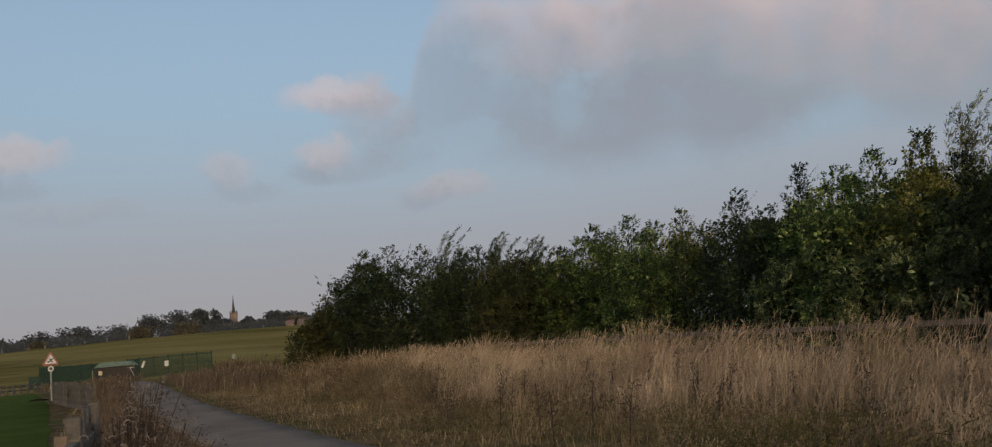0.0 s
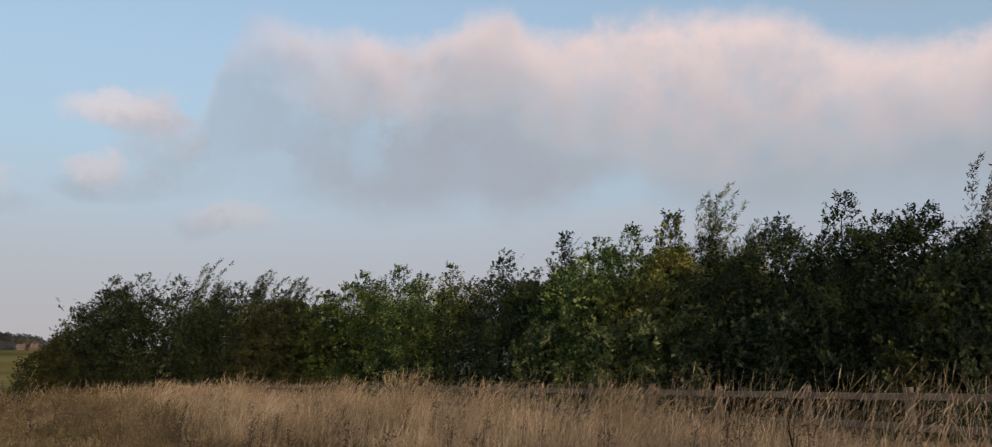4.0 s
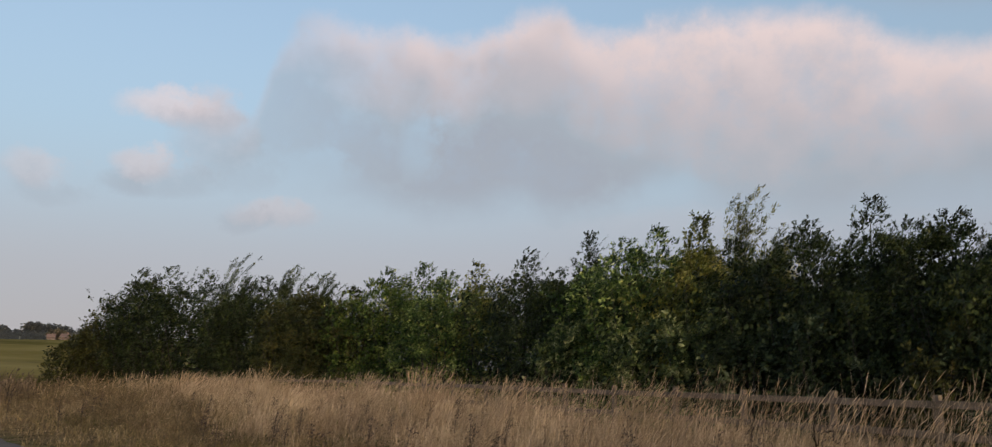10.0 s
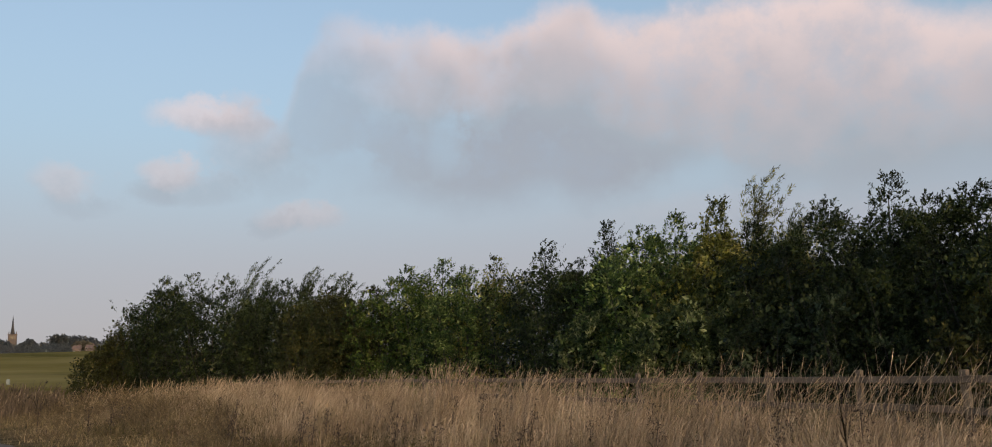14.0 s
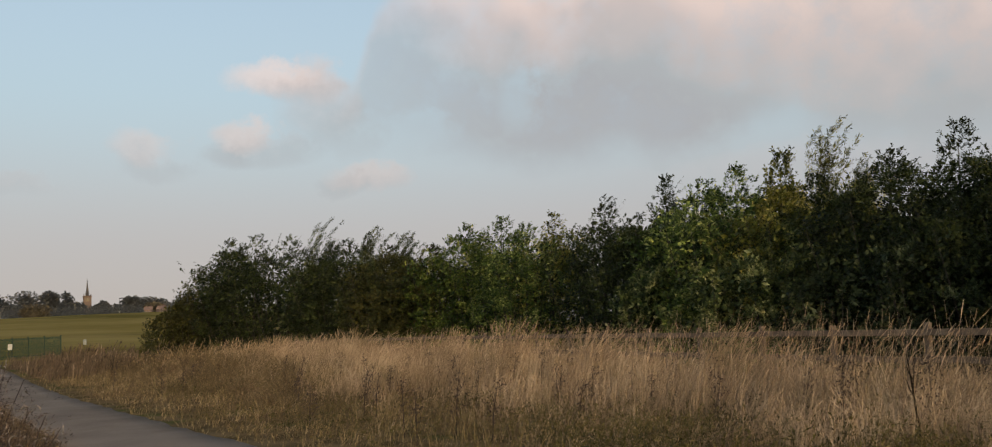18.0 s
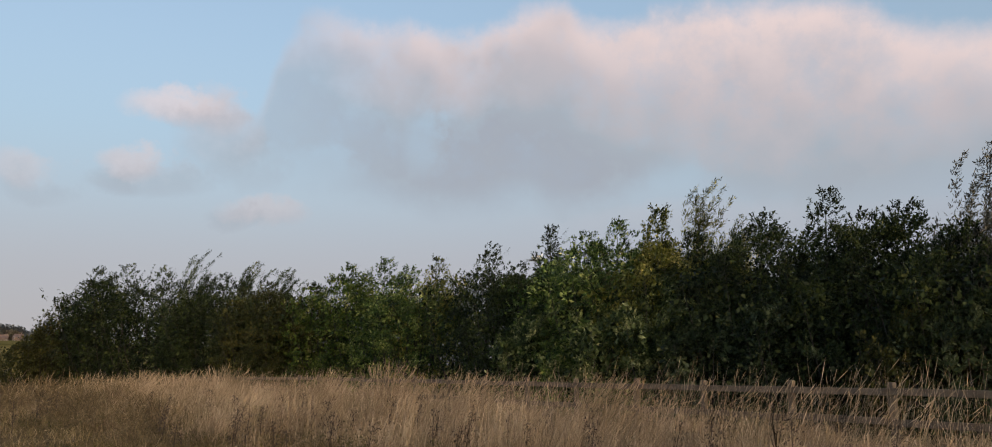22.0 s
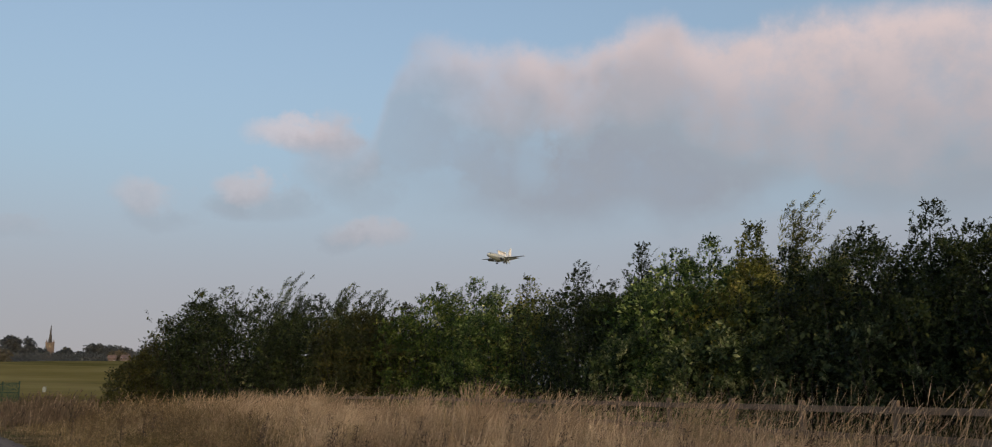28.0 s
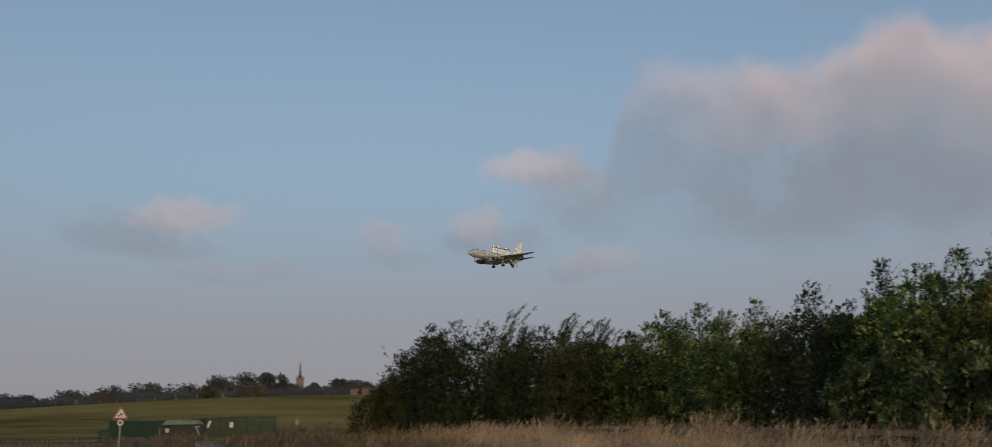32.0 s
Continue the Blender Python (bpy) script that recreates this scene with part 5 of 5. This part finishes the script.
def build_sign():
    """A triangular aircraft warning sign with a round plate beneath."""
    p = bearing(-33.45, 55)
    sign = tagged(new("warning_sign"), "red bordered triangular aircraft warning sign on a pole", "sign")
    sign.matrix_basis = pose(p.x, p.y, float(land(p.x, p.y)), 0, 0, 33.45)
    part("pole", tube([(0, 0.05, -0.2), (0, 0.05, 2.5)], [0.038, 0.038], 10), m_pole, sign)

    def triangle(half, low, thick, y):
        bm = bmesh.new()
        pts = [(-half, low), (half, low), (0, low + half * 1.732)]
        f = [bm.verts.new((x, y, z)) for x, z in pts]
        b = [bm.verts.new((x, y + thick, z)) for x, z in pts]
        bm.faces.new(f)
        bm.faces.new(b[::-1])
        for k in range(3):
            bm.faces.new((f[k], b[k], b[(k + 1) % 3], f[(k + 1) % 3]))
        bmesh.ops.recalc_face_normals(bm, faces=bm.faces)
        bmesh.ops.bevel(bm, geom=[e for e in bm.edges if abs(e.verts[0].co.y - e.verts[1].co.y) > 0.001], offset=half * 0.12, segments=3, affect="EDGES")
        return bm

    plate = part("triangle_plate", triangle(0.43, 1.86, 0.01, 0.0), m_red, sign, "red triangular plate")
    part("face", triangle(0.295, 1.945, 0.004, -0.0045), m_white, plate, "white triangular face")
    # the aircraft symbol
    bm = bmesh.new()
    for cx, cz, l, w, ang in ((0, 2.11, 0.34, 0.055, 35), (0.02, 2.12, 0.05, 0.26, 35), (-0.11, 2.03, 0.04, 0.13, 35)):
        b = bmesh.new()
        box(l, 0.004, w, at=(0, 0, -w / 2), bm=b)
        bmesh.ops.rotate(b, matrix=Matrix.Rotation(radians(-ang), 3, "Y"), verts=b.verts)
        bmesh.ops.translate(b, vec=(cx, -0.0105, cz), verts=b.verts)
        me = bpy.data.meshes.new("tmp")
        b.to_mesh(me)
        b.free()
        bm.from_mesh(me)
        bpy.data.meshes.remove(me)
    part("aircraft_symbol", bm, m_black, plate, "black aircraft symbol")
    bm = bmesh.new()
    bmesh.ops.create_cone(bm, cap_ends=True, segments=24, radius1=0.15, radius2=0.15, depth=0.01)
    bmesh.ops.rotate(bm, matrix=Matrix.Rotation(radians(90), 3, "X"), verts=bm.verts)
    disc = part("round_plate", bm, m_white, sign, "round white plate", m=pose(0, 0, 1.68))
    bm = bmesh.new()
    bmesh.ops.create_cone(bm, cap_ends=True, segments=20, radius1=0.075, radius2=0.075, depth=0.006)
    bmesh.ops.rotate(bm, matrix=Matrix.Rotation(radians(90), 3, "X"), verts=bm.verts)
    part("dark_disc", bm, m_black, disc, "small dark disc", m=pose(0, -0.009, 0))


def build_markers():
    for az, r, h in ((-35.8, 352, 2.2), (-33.7, 350, 1.5), (-32.6, 350, 1.5), (-31.7, 350, 1.5), (-30.55, 350, 1.4), (-27.95, 340, 2.6), (-21.95, 350, 1.3), (-29.4, 345, 1.6)):
        p = bearing(az, r)
        m = tagged(new("field_marker"), "pale grey marker post on the pasture crest", "post", "field markers")
        m.location = (p.x, p.y, float(land(p.x, p.y)))
        part("post", box(0.20, 0.20, h * 0.8, 0.03, at=(0, 0, -0.1)), m_pole, m)
        part("cap", box(0.26, 0.26, 0.12, 0.03, at=(0, 0, h * 0.8 - 0.1)), m_pole, m)
    p = bearing(-23.74, 160)
    m = tagged(new("boundary_stone"), "small pale boundary stone on the pasture slope", "stone")
    m.location = (p.x, p.y, float(land(p.x, p.y)))
    b = box(0.5, 0.45, 0.95, 0.13, at=(0, 0, -0.1))
    part("body", b, m_pole, m)


# ---- the skyline ----
def build_church():
    r, az = 1250.0, -23.62
    p = bearing(az, r)
    z = float(land(p.x, p.y))
    church = tagged(new("church"), "stone village church with tall pointed spire among trees", "church")
    church.matrix_basis = pose(p.x, p.y, z, 0, 0, 24)
    tw, tower_top, tip = 9.6, 57.0 - z, 79.0 - z
    bm = box(tw, tw, tower_top + 1, 0.2, at=(0, 0, -1))
    tower = part("tower", bm, m_stone, church)
    for sx in (-1, 1):
        for sy in (-1, 1):
            part("pinnacle", tube([(sx * 3.9, sy * 3.9, tower_top - 0.2), (sx * 3.9, sy * 3.9, tower_top + 1.6), (sx * 3.9, sy * 3.9, tower_top + 3.4)], [0.55, 0.5, 0.05], 6), m_stone, church)
    for a, bx, by in ((0, 0, -tw / 2 - 0.02), (90, tw / 2 + 0.02, 0)):
        for o in (-1.3, 1.3):
            part("belfry_opening", box(1.2, 0.1, 3.6, 0.05, at=(0, 0, 0)), m_glass, tower, m=pose(bx + (o if a == 0 else 0), by + (o if a else 0), tower_top - 6.0, 0, 0, a))
    part("parapet", box(tw + 0.7, tw + 0.7, 0.9, 0.1, at=(0, 0, tower_top - 0.9)), m_stone, church)
    part("spire", tube([(0, 0, tower_top - 0.05), (0, 0, tower_top + 9), (0, 0, tip)], [2.5, 1.2, 0.12], 8), m_spire, church)
    part("nave", box(9, 24, 11, 0.1, at=(0, 16.3, -0.5)), m_stone, church)
    bm = bmesh.new()
    v = [bm.verts.new(c) for c in ((-4.9, 4.4, 10.4), (4.9, 4.4, 10.4), (0, 4.4, 16), (-4.9, 28.5, 10.4), (4.9, 28.5, 10.4), (0, 28.5, 16))]
    for f in ((0, 1, 2), (3, 5, 4), (0, 2, 5, 3), (1, 4, 5, 2), (0, 3, 4, 1)):
        bm.faces.new([v[k] for k in f])
    bmesh.ops.recalc_face_normals(bm, faces=bm.faces)
    part("nave_roof", bm, m_tile, church)


def build_house(az, r, wide, deep, high, turn, label):
    p = bearing(az, r)
    z = float(land(p.x, p.y))
    house = tagged(new("house"), label, "house", "village houses")
    house.matrix_basis = pose(p.x, p.y, z, 0, 0, turn)
    wall = part("wall", box(wide, deep, high, 0.05, at=(0, 0, -0.5)), m_brick, house)
    bm = bmesh.new()
    w, d, h, e = wide / 2 + 0.4, deep / 2 + 0.4, high - 0.55, high + deep * 0.38
    v = [bm.verts.new(c) for c in ((-w, -d, h), (w, -d, h), (w, d, h), (-w, d, h), (-w, 0, e), (w, 0, e))]
    for f in ((0, 1, 5, 4), (2, 3, 4, 5), (0, 4, 3), (1, 2, 5), (0, 3, 2, 1)):
        bm.faces.new([v[k] for k in f])
    bmesh.ops.recalc_face_normals(bm, faces=bm.faces)
    roof = part("roof", bm, m_tile, house)
    part("chimney", box(1.0, 0.8, 2.4, 0.04, at=(wide * 0.3, 0, e - 1.2)), m_brick, roof)
    for x in (-wide * 0.28, wide * 0.28):
        for zz in (0.9, 3.5):
            if zz + 1.2 < high:
                win = part("window", box(1.2, 0.12, 1.25, 0.03, at=(x, -deep / 2 - 0.02, zz)), m_white, house)
                part("pane", box(1.0, 0.06, 1.05, 0, at=(x, -deep / 2 - 0.07, zz + 0.1)), m_glass, win)


def far_tree(az, el, wide_deg, r, kind, seed):
    rng = np.random.default_rng(500 + seed)
    p = bearing(az, r)
    z = float(land(p.x, p.y))
    h = (1.55 + r * math.tan(radians(el)) - z) * 1.13
    w = max(r * math.tan(radians(wide_deg)), 5.0) * 1.5
    ob = tagged(new("tree"), "distant rounded tree on the skyline, haze in its leaf colour" if kind == "far" else "distant brownish tree on the skyline, paled by painted haze", "tree", "skyline trees")
    ob.location = (p.x, p.y, z)
    part("trunk", tube([(0, 0, -0.5), (0.2, 0, h * 0.4), (0.3, 0, h * 0.75)], [0.55, 0.4, 0.12], 6), m_bark, ob)
    n = 9
    ang, u = rng.uniform(0, 6.28, n), rng.uniform(0.2, 0.9, n)
    rad = w * 0.33 * np.sqrt(rng.random(n))
    lob = np.stack([rad * np.cos(ang), rad * np.sin(ang), h * u], -1)
    lr = w * rng.uniform(0.2, 0.3, n)
    lob, lr = np.concatenate([lob, [[0, 0, h - w * 0.2]]]), np.append(lr, w * 0.22)
    lob[:, 2] = np.minimum(lob[:, 2], h - lr)
    m = 420
    pick = rng.integers(0, len(lob), m)
    d = unit(rng.normal(0, 1, (m, 3)))
    base = lob[pick] + d * (lr[pick] * rng.uniform(0.45, 0.9, m))[:, None]
    base[:, 2] = np.maximum(base[:, 2], 0.6)
    v, q = leaf_cloud(rng, m, base, unit(d + (0, 0, 0.3)), np.full(m, 0.9), 5, 1.6, 0.85)
    k = 400                            # the dense heart of the crown
    pick = rng.integers(0, len(lob), k)
    core = lob[pick] + unit(rng.normal(0, 1, (k, 3))) * (lr[pick] * rng.uniform(0, 0.75, k))[:, None]
    core[:, 2] = np.maximum(core[:, 2] - rng.uniform(0, 0.3, k) * h * (rng.random(k) < 0.4), 1.2)
    v2, q2 = leaf_cloud(rng, k, core, unit(rng.normal(0, 1, (k, 3))), np.full(k, 0.9), 2, 3.2, 0.9)
    v, q = np.concatenate([v, v2]), np.concatenate([q, q2 + len(v)])
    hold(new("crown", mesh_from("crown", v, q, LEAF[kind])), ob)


SKYLINE = [(-40.6, 1.75, 1.3), (-39.2, 1.69, 1.34), (-38.1, 1.62, 0.74), (-37.3, 1.42, 0.59), (-36.2, 1.87, 1.5), (-35.3, 1.6, 0.9), (-34.6, 1.79, 1.1), (-33.9, 2.12, 1.1), (-33.0, 1.7, 0.9), (-32.1, 2.24, 1.5),
           (-31.3, 1.75, 0.9), (-30.2, 2.23, 1.6), (-29.1, 2.02, 1.1), (-28.2, 2.63, 1.4), (-27.3, 2.1, 0.9), (-26.6, 2.76, 1.5), (-25.5, 2.68, 0.7), (-24.7, 2.67, 0.9), (-24.2, 2.12, 0.8), (-23.1, 2.0, 0.7),
           (-22.8, 2.16, 0.7), (-22.0, 1.95, 0.8), (-21.4, 2.36, 0.8), (-20.6, 2.35, 1.0), (-19.8, 2.19, 0.8), (-18.6, 2.2, 1.0)]
BROWNS = [(-28.9, 2.0, 1.0), (-26.2, 2.06, 1.1), (-34.1, 1.55, 0.6), (-20.0, 2.0, 0.8)]


def build_skyline():
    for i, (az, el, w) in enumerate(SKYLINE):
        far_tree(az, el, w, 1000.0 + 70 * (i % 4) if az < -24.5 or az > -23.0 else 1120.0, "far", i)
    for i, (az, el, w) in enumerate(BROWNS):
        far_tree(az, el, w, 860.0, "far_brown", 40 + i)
    rng = np.random.default_rng(77)
    n = 7000
    az = rng.uniform(-42, -17, n)
    r = rng.uniform(880, 960, n)
    x, y = r * np.sin(np.radians(az)), r * np.cos(np.radians(az))
    base = np.stack([x, y, land(x, y) + rng.uniform(0.3, 8.5, n)], -1)
    v, q = leaf_cloud(rng, n, base, unit(rng.normal(0, 1, (n, 3)) + (0, 0, 0.5)), np.full(n, 1.0), 3, 1.3, 0.75)
    tagged(new("hedgerow", mesh_from("hedgerow", v, q, LEAF["far"])), "far hedgerow along the top of the pasture, haze in its leaf colour", "hedge", kind="stuff")
    build_church()
    build_house(-20.4, 840, 6.0, 6, 4.4, 15, "red brick village house with tiled roof among trees")
    build_house(-19.7, 850, 6.5, 6, 4.8, -10, "red brick village house half hidden by trees")


# ---- the aircraft ----
def build_aircraft():
    """A twin-jet surveillance aircraft with a tall radar fairing on its back; it flies along +y, x to its right."""
    plane = tagged(new("aircraft"), "pale grey twin-jet radar aircraft landing with wheels down", "aircraft")
    # fuselage: stations along y, radius, height of the axis
    st = [(16.6, 0.06, -0.55), (16.2, 0.55, -0.50), (15.4, 1.05, -0.36), (14.2, 1.48, -0.16), (12.6, 1.80, -0.03), (10.5, 1.92, 0.0), (-4.0, 1.92, 0.0), (-8.0, 1.72, 0.16),
          (-11.5, 1.25, 0.52), (-14.5, 0.72, 0.92), (-16.6, 0.30, 1.18), (-17.0, 0.12, 1.22)]
    bm = bmesh.new()
    rings = [[bm.verts.new((rr * math.cos(a), y, zc + rr * 1.04 * math.sin(a))) for a in (2 * math.pi * k / 20 for k in range(20))] for y, rr, zc in st]
    for a, b in zip(rings, rings[1:]):
        for k in range(20):
            bm.faces.new((a[k], a[(k + 1) % 20], b[(k + 1) % 20], b[k]))
    bm.faces.new(rings[0])
    bm.faces.new(rings[-1][::-1])
    bmesh.ops.recalc_face_normals(bm, faces=bm.faces)
    body = part("fuselage", bm, m_air, plane, smooth=True)
    for sx in (-1, 1):
        for k, (x, y, z, turn) in enumerate(((0.42, 15.05, 0.62, 12), (1.02, 14.45, 0.66, 48))):
            part("cockpit_window", box(0.75, 0.10, 0.62, 0.03, at=(0, 0, -0.31)), m_glass, body, m=pose(sx * x, y, z, 38 if k == 0 else 20, 0, -sx * turn))

    def wing(root, tip, thick, name, material, label=""):
        """root and tip: leading x, y, z and chord."""
        bm = bmesh.new()
        sec = []
        for (x, y, z, c), th in ((root, thick), (tip, thick * 0.45)):
            sec.append([bm.verts.new((x, y - c * f, z + th * g)) for f, g in ((0, 0), (0.12, 0.5), (0.4, 0.62), (0.75, 0.3), (1, 0), (0.75, -0.22), (0.4, -0.4), (0.12, -0.36))])
        for k in range(8):
            bm.faces.new((sec[0][k], sec[0][(k + 1) % 8], sec[1][(k + 1) % 8], sec[1][k]))
        bm.faces.new(sec[0])
        bm.faces.new(sec[1][::-1])
        bmesh.ops.recalc_face_normals(bm, faces=bm.faces)
        return part(name, bm, material, plane, label)

    for s in (-1, 1):
        w = wing((s * 1.3, 4.9, -1.05, 7.6), (s * 17.3, -4.8, 0.75, 1.6), 0.62, "wing", m_air_wing)
        bm = bmesh.new()
        for x0, x1, y0, y1, z0, z1, c0, c1 in ((1.9, 5.6, -2.55, -2.75, -1.25, -0.90, 1.7, 1.5), (6.0, 11.8, -2.85, -4.6, -0.85, -0.05, 1.4, 0.9)):
            q = [bm.verts.new(p) for p in ((s * x0, y0, z0), (s * x1, y1, z1), (s * x1, y1 - c1, z1 - 0.75 * c1), (s * x0, y0 - c0, z0 - 0.75 * c0),
                                           (s * x0, y0, z0 - 0.14), (s * x1, y1, z1 - 0.12), (s * x1, y1 - c1, z1 - 0.75 * c1 - 0.05), (s * x0, y0 - c0, z0 - 0.75 * c0 - 0.05))]
            for f in ((0, 1, 2, 3), (7, 6, 5, 4), (0, 4, 5, 1), (1, 5, 6, 2), (2, 6, 7, 3), (3, 7, 4, 0)):
                bm.faces.new([q[k] for k in f])
        bmesh.ops.recalc_face_normals(bm, faces=bm.faces)
        part("flap", bm, m_air_wing, w, "lowered landing flap")
        # engine
        prof = [(3.0, 0.80), (2.85, 0.98), (2.2, 1.06), (0.8, 1.03), (-0.6, 0.84), (-1.2, 0.66), (-1.2, 0.52), (-2.2, 0.24), (-2.6, 0.05)]
        bm = bmesh.new()
        rings = [[bm.verts.new((rr * math.cos(a), y, rr * 0.95 * math.sin(a))) for a in (2 * math.pi * k / 16 for k in range(16))] for y, rr in prof]
        for a, b in zip(rings, rings[1:]):
            for k in range(16):
                bm.faces.new((a[k], a[(k + 1) % 16], b[(k + 1) % 16], b[k]))
        bm.faces.new(rings[-1][::-1])
        bmesh.ops.recalc_face_normals(bm, faces=bm.faces)
        eng = part("engine", bm, m_air_dark, plane, m=pose(s * 4.85, 3.2, -2.05), smooth=True)
        bm = bmesh.new()
        bmesh.ops.create_cone(bm, cap_ends=True, segments=16, radius1=0.79, radius2=0.79, depth=0.1)
        bmesh.ops.rotate(bm, matrix=Matrix.Rotation(radians(90), 3, "X"), verts=bm.verts)
        part("intake_fan", bm, m_black, eng, "dark engine intake fan", m=pose(0, 2.55, 0))
        part("pylon", box(0.32, 4.2, 1.0, 0.08, at=(s * 4.85, 2.2, -1.45)), m_air, plane)
        wing((s * 0.5, -12.2, 1.0, 3.6), (s * 7.1, -16.2, 1.75, 1.3), 0.34, "tailplane", m_air_wing)
        wing((s * 0.75, -9.4, -0.9, 3.4), (s * 1.35, -11.6, -2.55, 1.7), 0.2, "ventral_fin", m_air)
        # main gear
        gear = part("main_gear", tube([(s * 2.85, -1.6, -1.2), (s * 2.85, -1.75, -3.55)], [0.16, 0.13], 8), m_air_dark, plane)
        part("strut", tube([(s * 1.6, -1.6, -1.6), (s * 2.85, -1.7, -2.7)], [0.09, 0.08], 6), m_air_dark, gear)
        part("gear_door", box(0.06, 1.3, 1.5, 0.02, at=(s * 3.2, -1.6, -2.7)), m_air, gear)
        for x in (-0.43, 0.43):
            part("wheel", tube([(s * 2.85 + x - 0.2, -1.75, -3.55), (s * 2.85 + x - 0.14, -1.75, -3.55), (s * 2.85 + x + 0.14, -1.75, -3.55), (s * 2.85 + x + 0.2, -1.75, -3.55)], [0.46, 0.56, 0.56, 0.46], 16), m_tyre, gear)
    # fin
    bm = bmesh.new()
    pts = [(-8.3, 1.6), (-11.2, 2.9), (-14.9, 8.9), (-17.0, 8.9), (-16.2, 1.5)]
    le = [bm.verts.new((-0.22 if z < 5 else -0.1, y, z)) for y, z in pts]
    ri = [bm.verts.new((0.22 if z < 5 else 0.1, y, z)) for y, z in pts]
    bm.faces.new(le)
    bm.faces.new(ri[::-1])
    for k in range(5):
        bm.faces.new((le[k], ri[k], ri[(k + 1) % 5], le[(k + 1) % 5]))
    bmesh.ops.recalc_face_normals(bm, faces=bm.faces)
    part("fin", bm, m_air_pale, plane)
    # radar fairing and its flat cap
    bm = bmesh.new()
    pts = [(1.4, 1.7), (1.9, 4.4), (-8.4, 4.4), (-8.6, 1.5)]
    le = [bm.verts.new((-0.32, y, z)) for y, z in pts]
    ri = [bm.verts.new((0.32, y, z)) for y, z in pts]
    bm.faces.new(le)
    bm.faces.new(ri[::-1])
    for k in range(4):
        bm.faces.new((le[k], ri[k], ri[(k + 1) % 4], le[(k + 1) % 4]))
    bmesh.ops.recalc_face_normals(bm, faces=bm.faces)
    bmesh.ops.bevel(bm, geom=bm.edges[:], offset=0.12, segments=2, affect="EDGES")
    fair = part("radar_fairing", bm, m_air_pale, plane, "tall pale radar fairing")
    part("radar_cap", box(1.75, 11.2, 0.42, 0.18, at=(0, -3.2, 4.38)), m_air_pale, fair, "flat overhanging radar cap")
    # nose gear
    gear = part("nose_gear", tube([(0, 12.2, -1.4), (0, 12.4, -3.5)], [0.11, 0.09], 8), m_air_dark, plane)
    for x in (-0.22, 0.22):
        part("wheel", tube([(x - 0.1, 12.4, -3.5), (x - 0.07, 12.4, -3.5), (x + 0.07, 12.4, -3.5), (x + 0.1, 12.4, -3.5)], [0.28, 0.35, 0.35, 0.28], 14), m_tyre, gear)
        part("gear_door", box(0.04, 1.4, 0.7, 0.015, at=(x * 1.9, 12.3, -2.35)), m_air, gear)
    part("belly_fairing", box(3.4, 9.5, 1.0, 0.4, at=(0, 0.4, -2.25)), m_air, plane)
    return plane


# ---- clouds ----
def build_clouds(name, R, material, label):
    """A shell of far sky, in front of the viewer alone, on which the clouds drift."""
    azs, els = np.radians(np.arange(-75, 86, 2.5)), np.radians(np.arange(-1.5, 46, 2.5))
    A, E = np.meshgrid(azs, els, indexing="ij")
    v = np.stack([R * np.cos(E) * np.sin(A), R * np.cos(E) * np.cos(A), R * np.sin(E)], -1).reshape(-1, 3)
    n, m = len(azs), len(els)
    i, j = np.meshgrid(np.arange(n - 1), np.arange(m - 1), indexing="ij")
    a = (i * m + j).ravel()
    ob = new(name, mesh_from(name, v, np.stack([a, a + m, a + m + 1, a + 1], -1), material, True))
    return tagged(ob, label, "clouds", kind="structure")


build_board_fence()
build_dead_docks()
build_bank_weeds()
build_low_fence()
build_enclosure()
build_sign()
build_markers()
build_skyline()
aircraft = build_aircraft()
clouds = build_clouds("cloud_backdrop", 4300.0, cloud_material("cloud_bank_vapour", CLOUDS, True), "pink-topped grey cloud bank drifting across evening sky")
low_clouds = build_clouds("low_cloud_backdrop", 4200.0, cloud_material("low_cloud_vapour", LOW_CLOUDS, False), "small pink and grey clouds low over the land")


def motions():
    """The aircraft's glide, nose a little up, and the drift of the clouds."""
    way, speed = radians(-158.0), 70.0
    end = Vector((-81.8, 392.0, 70.0))
    step = Vector((math.sin(way) * speed, math.cos(way) * speed, -5.0))
    walk(aircraft, [(t, pose(*(end + step * (t - 32.0)), 2.5, 0, 148.0)) for t in (0.0, 16.0, 32.0)])
    rng = random.Random(14)
    for ob, much in SWAYING:                   # wind in the slender crowns
        p, a, w = ob.location.copy(), rng.uniform(0, 6.28), rng.uniform(2.3, 3.1)
        rows = []
        for k in range(41):
            t = 0.8 * k
            s = math.sin(w * t + a) * (0.6 + 0.4 * math.sin(0.37 * t + a))
            rows.append((t, pose(*p, 0.35 * much * math.sin(1.7 * t + 2 * a), much * (0.25 + s), 0)))
        walk(ob, rows)
    for ob, rate in ((clouds, 0.235), (low_clouds, 0.15)):
        walk(ob, [(t, pose(0, 0, 0, 0, 0, -rate * (t - 17.5) - 0.6)) for t in (0.0, 16.0, 32.0)])


motions()
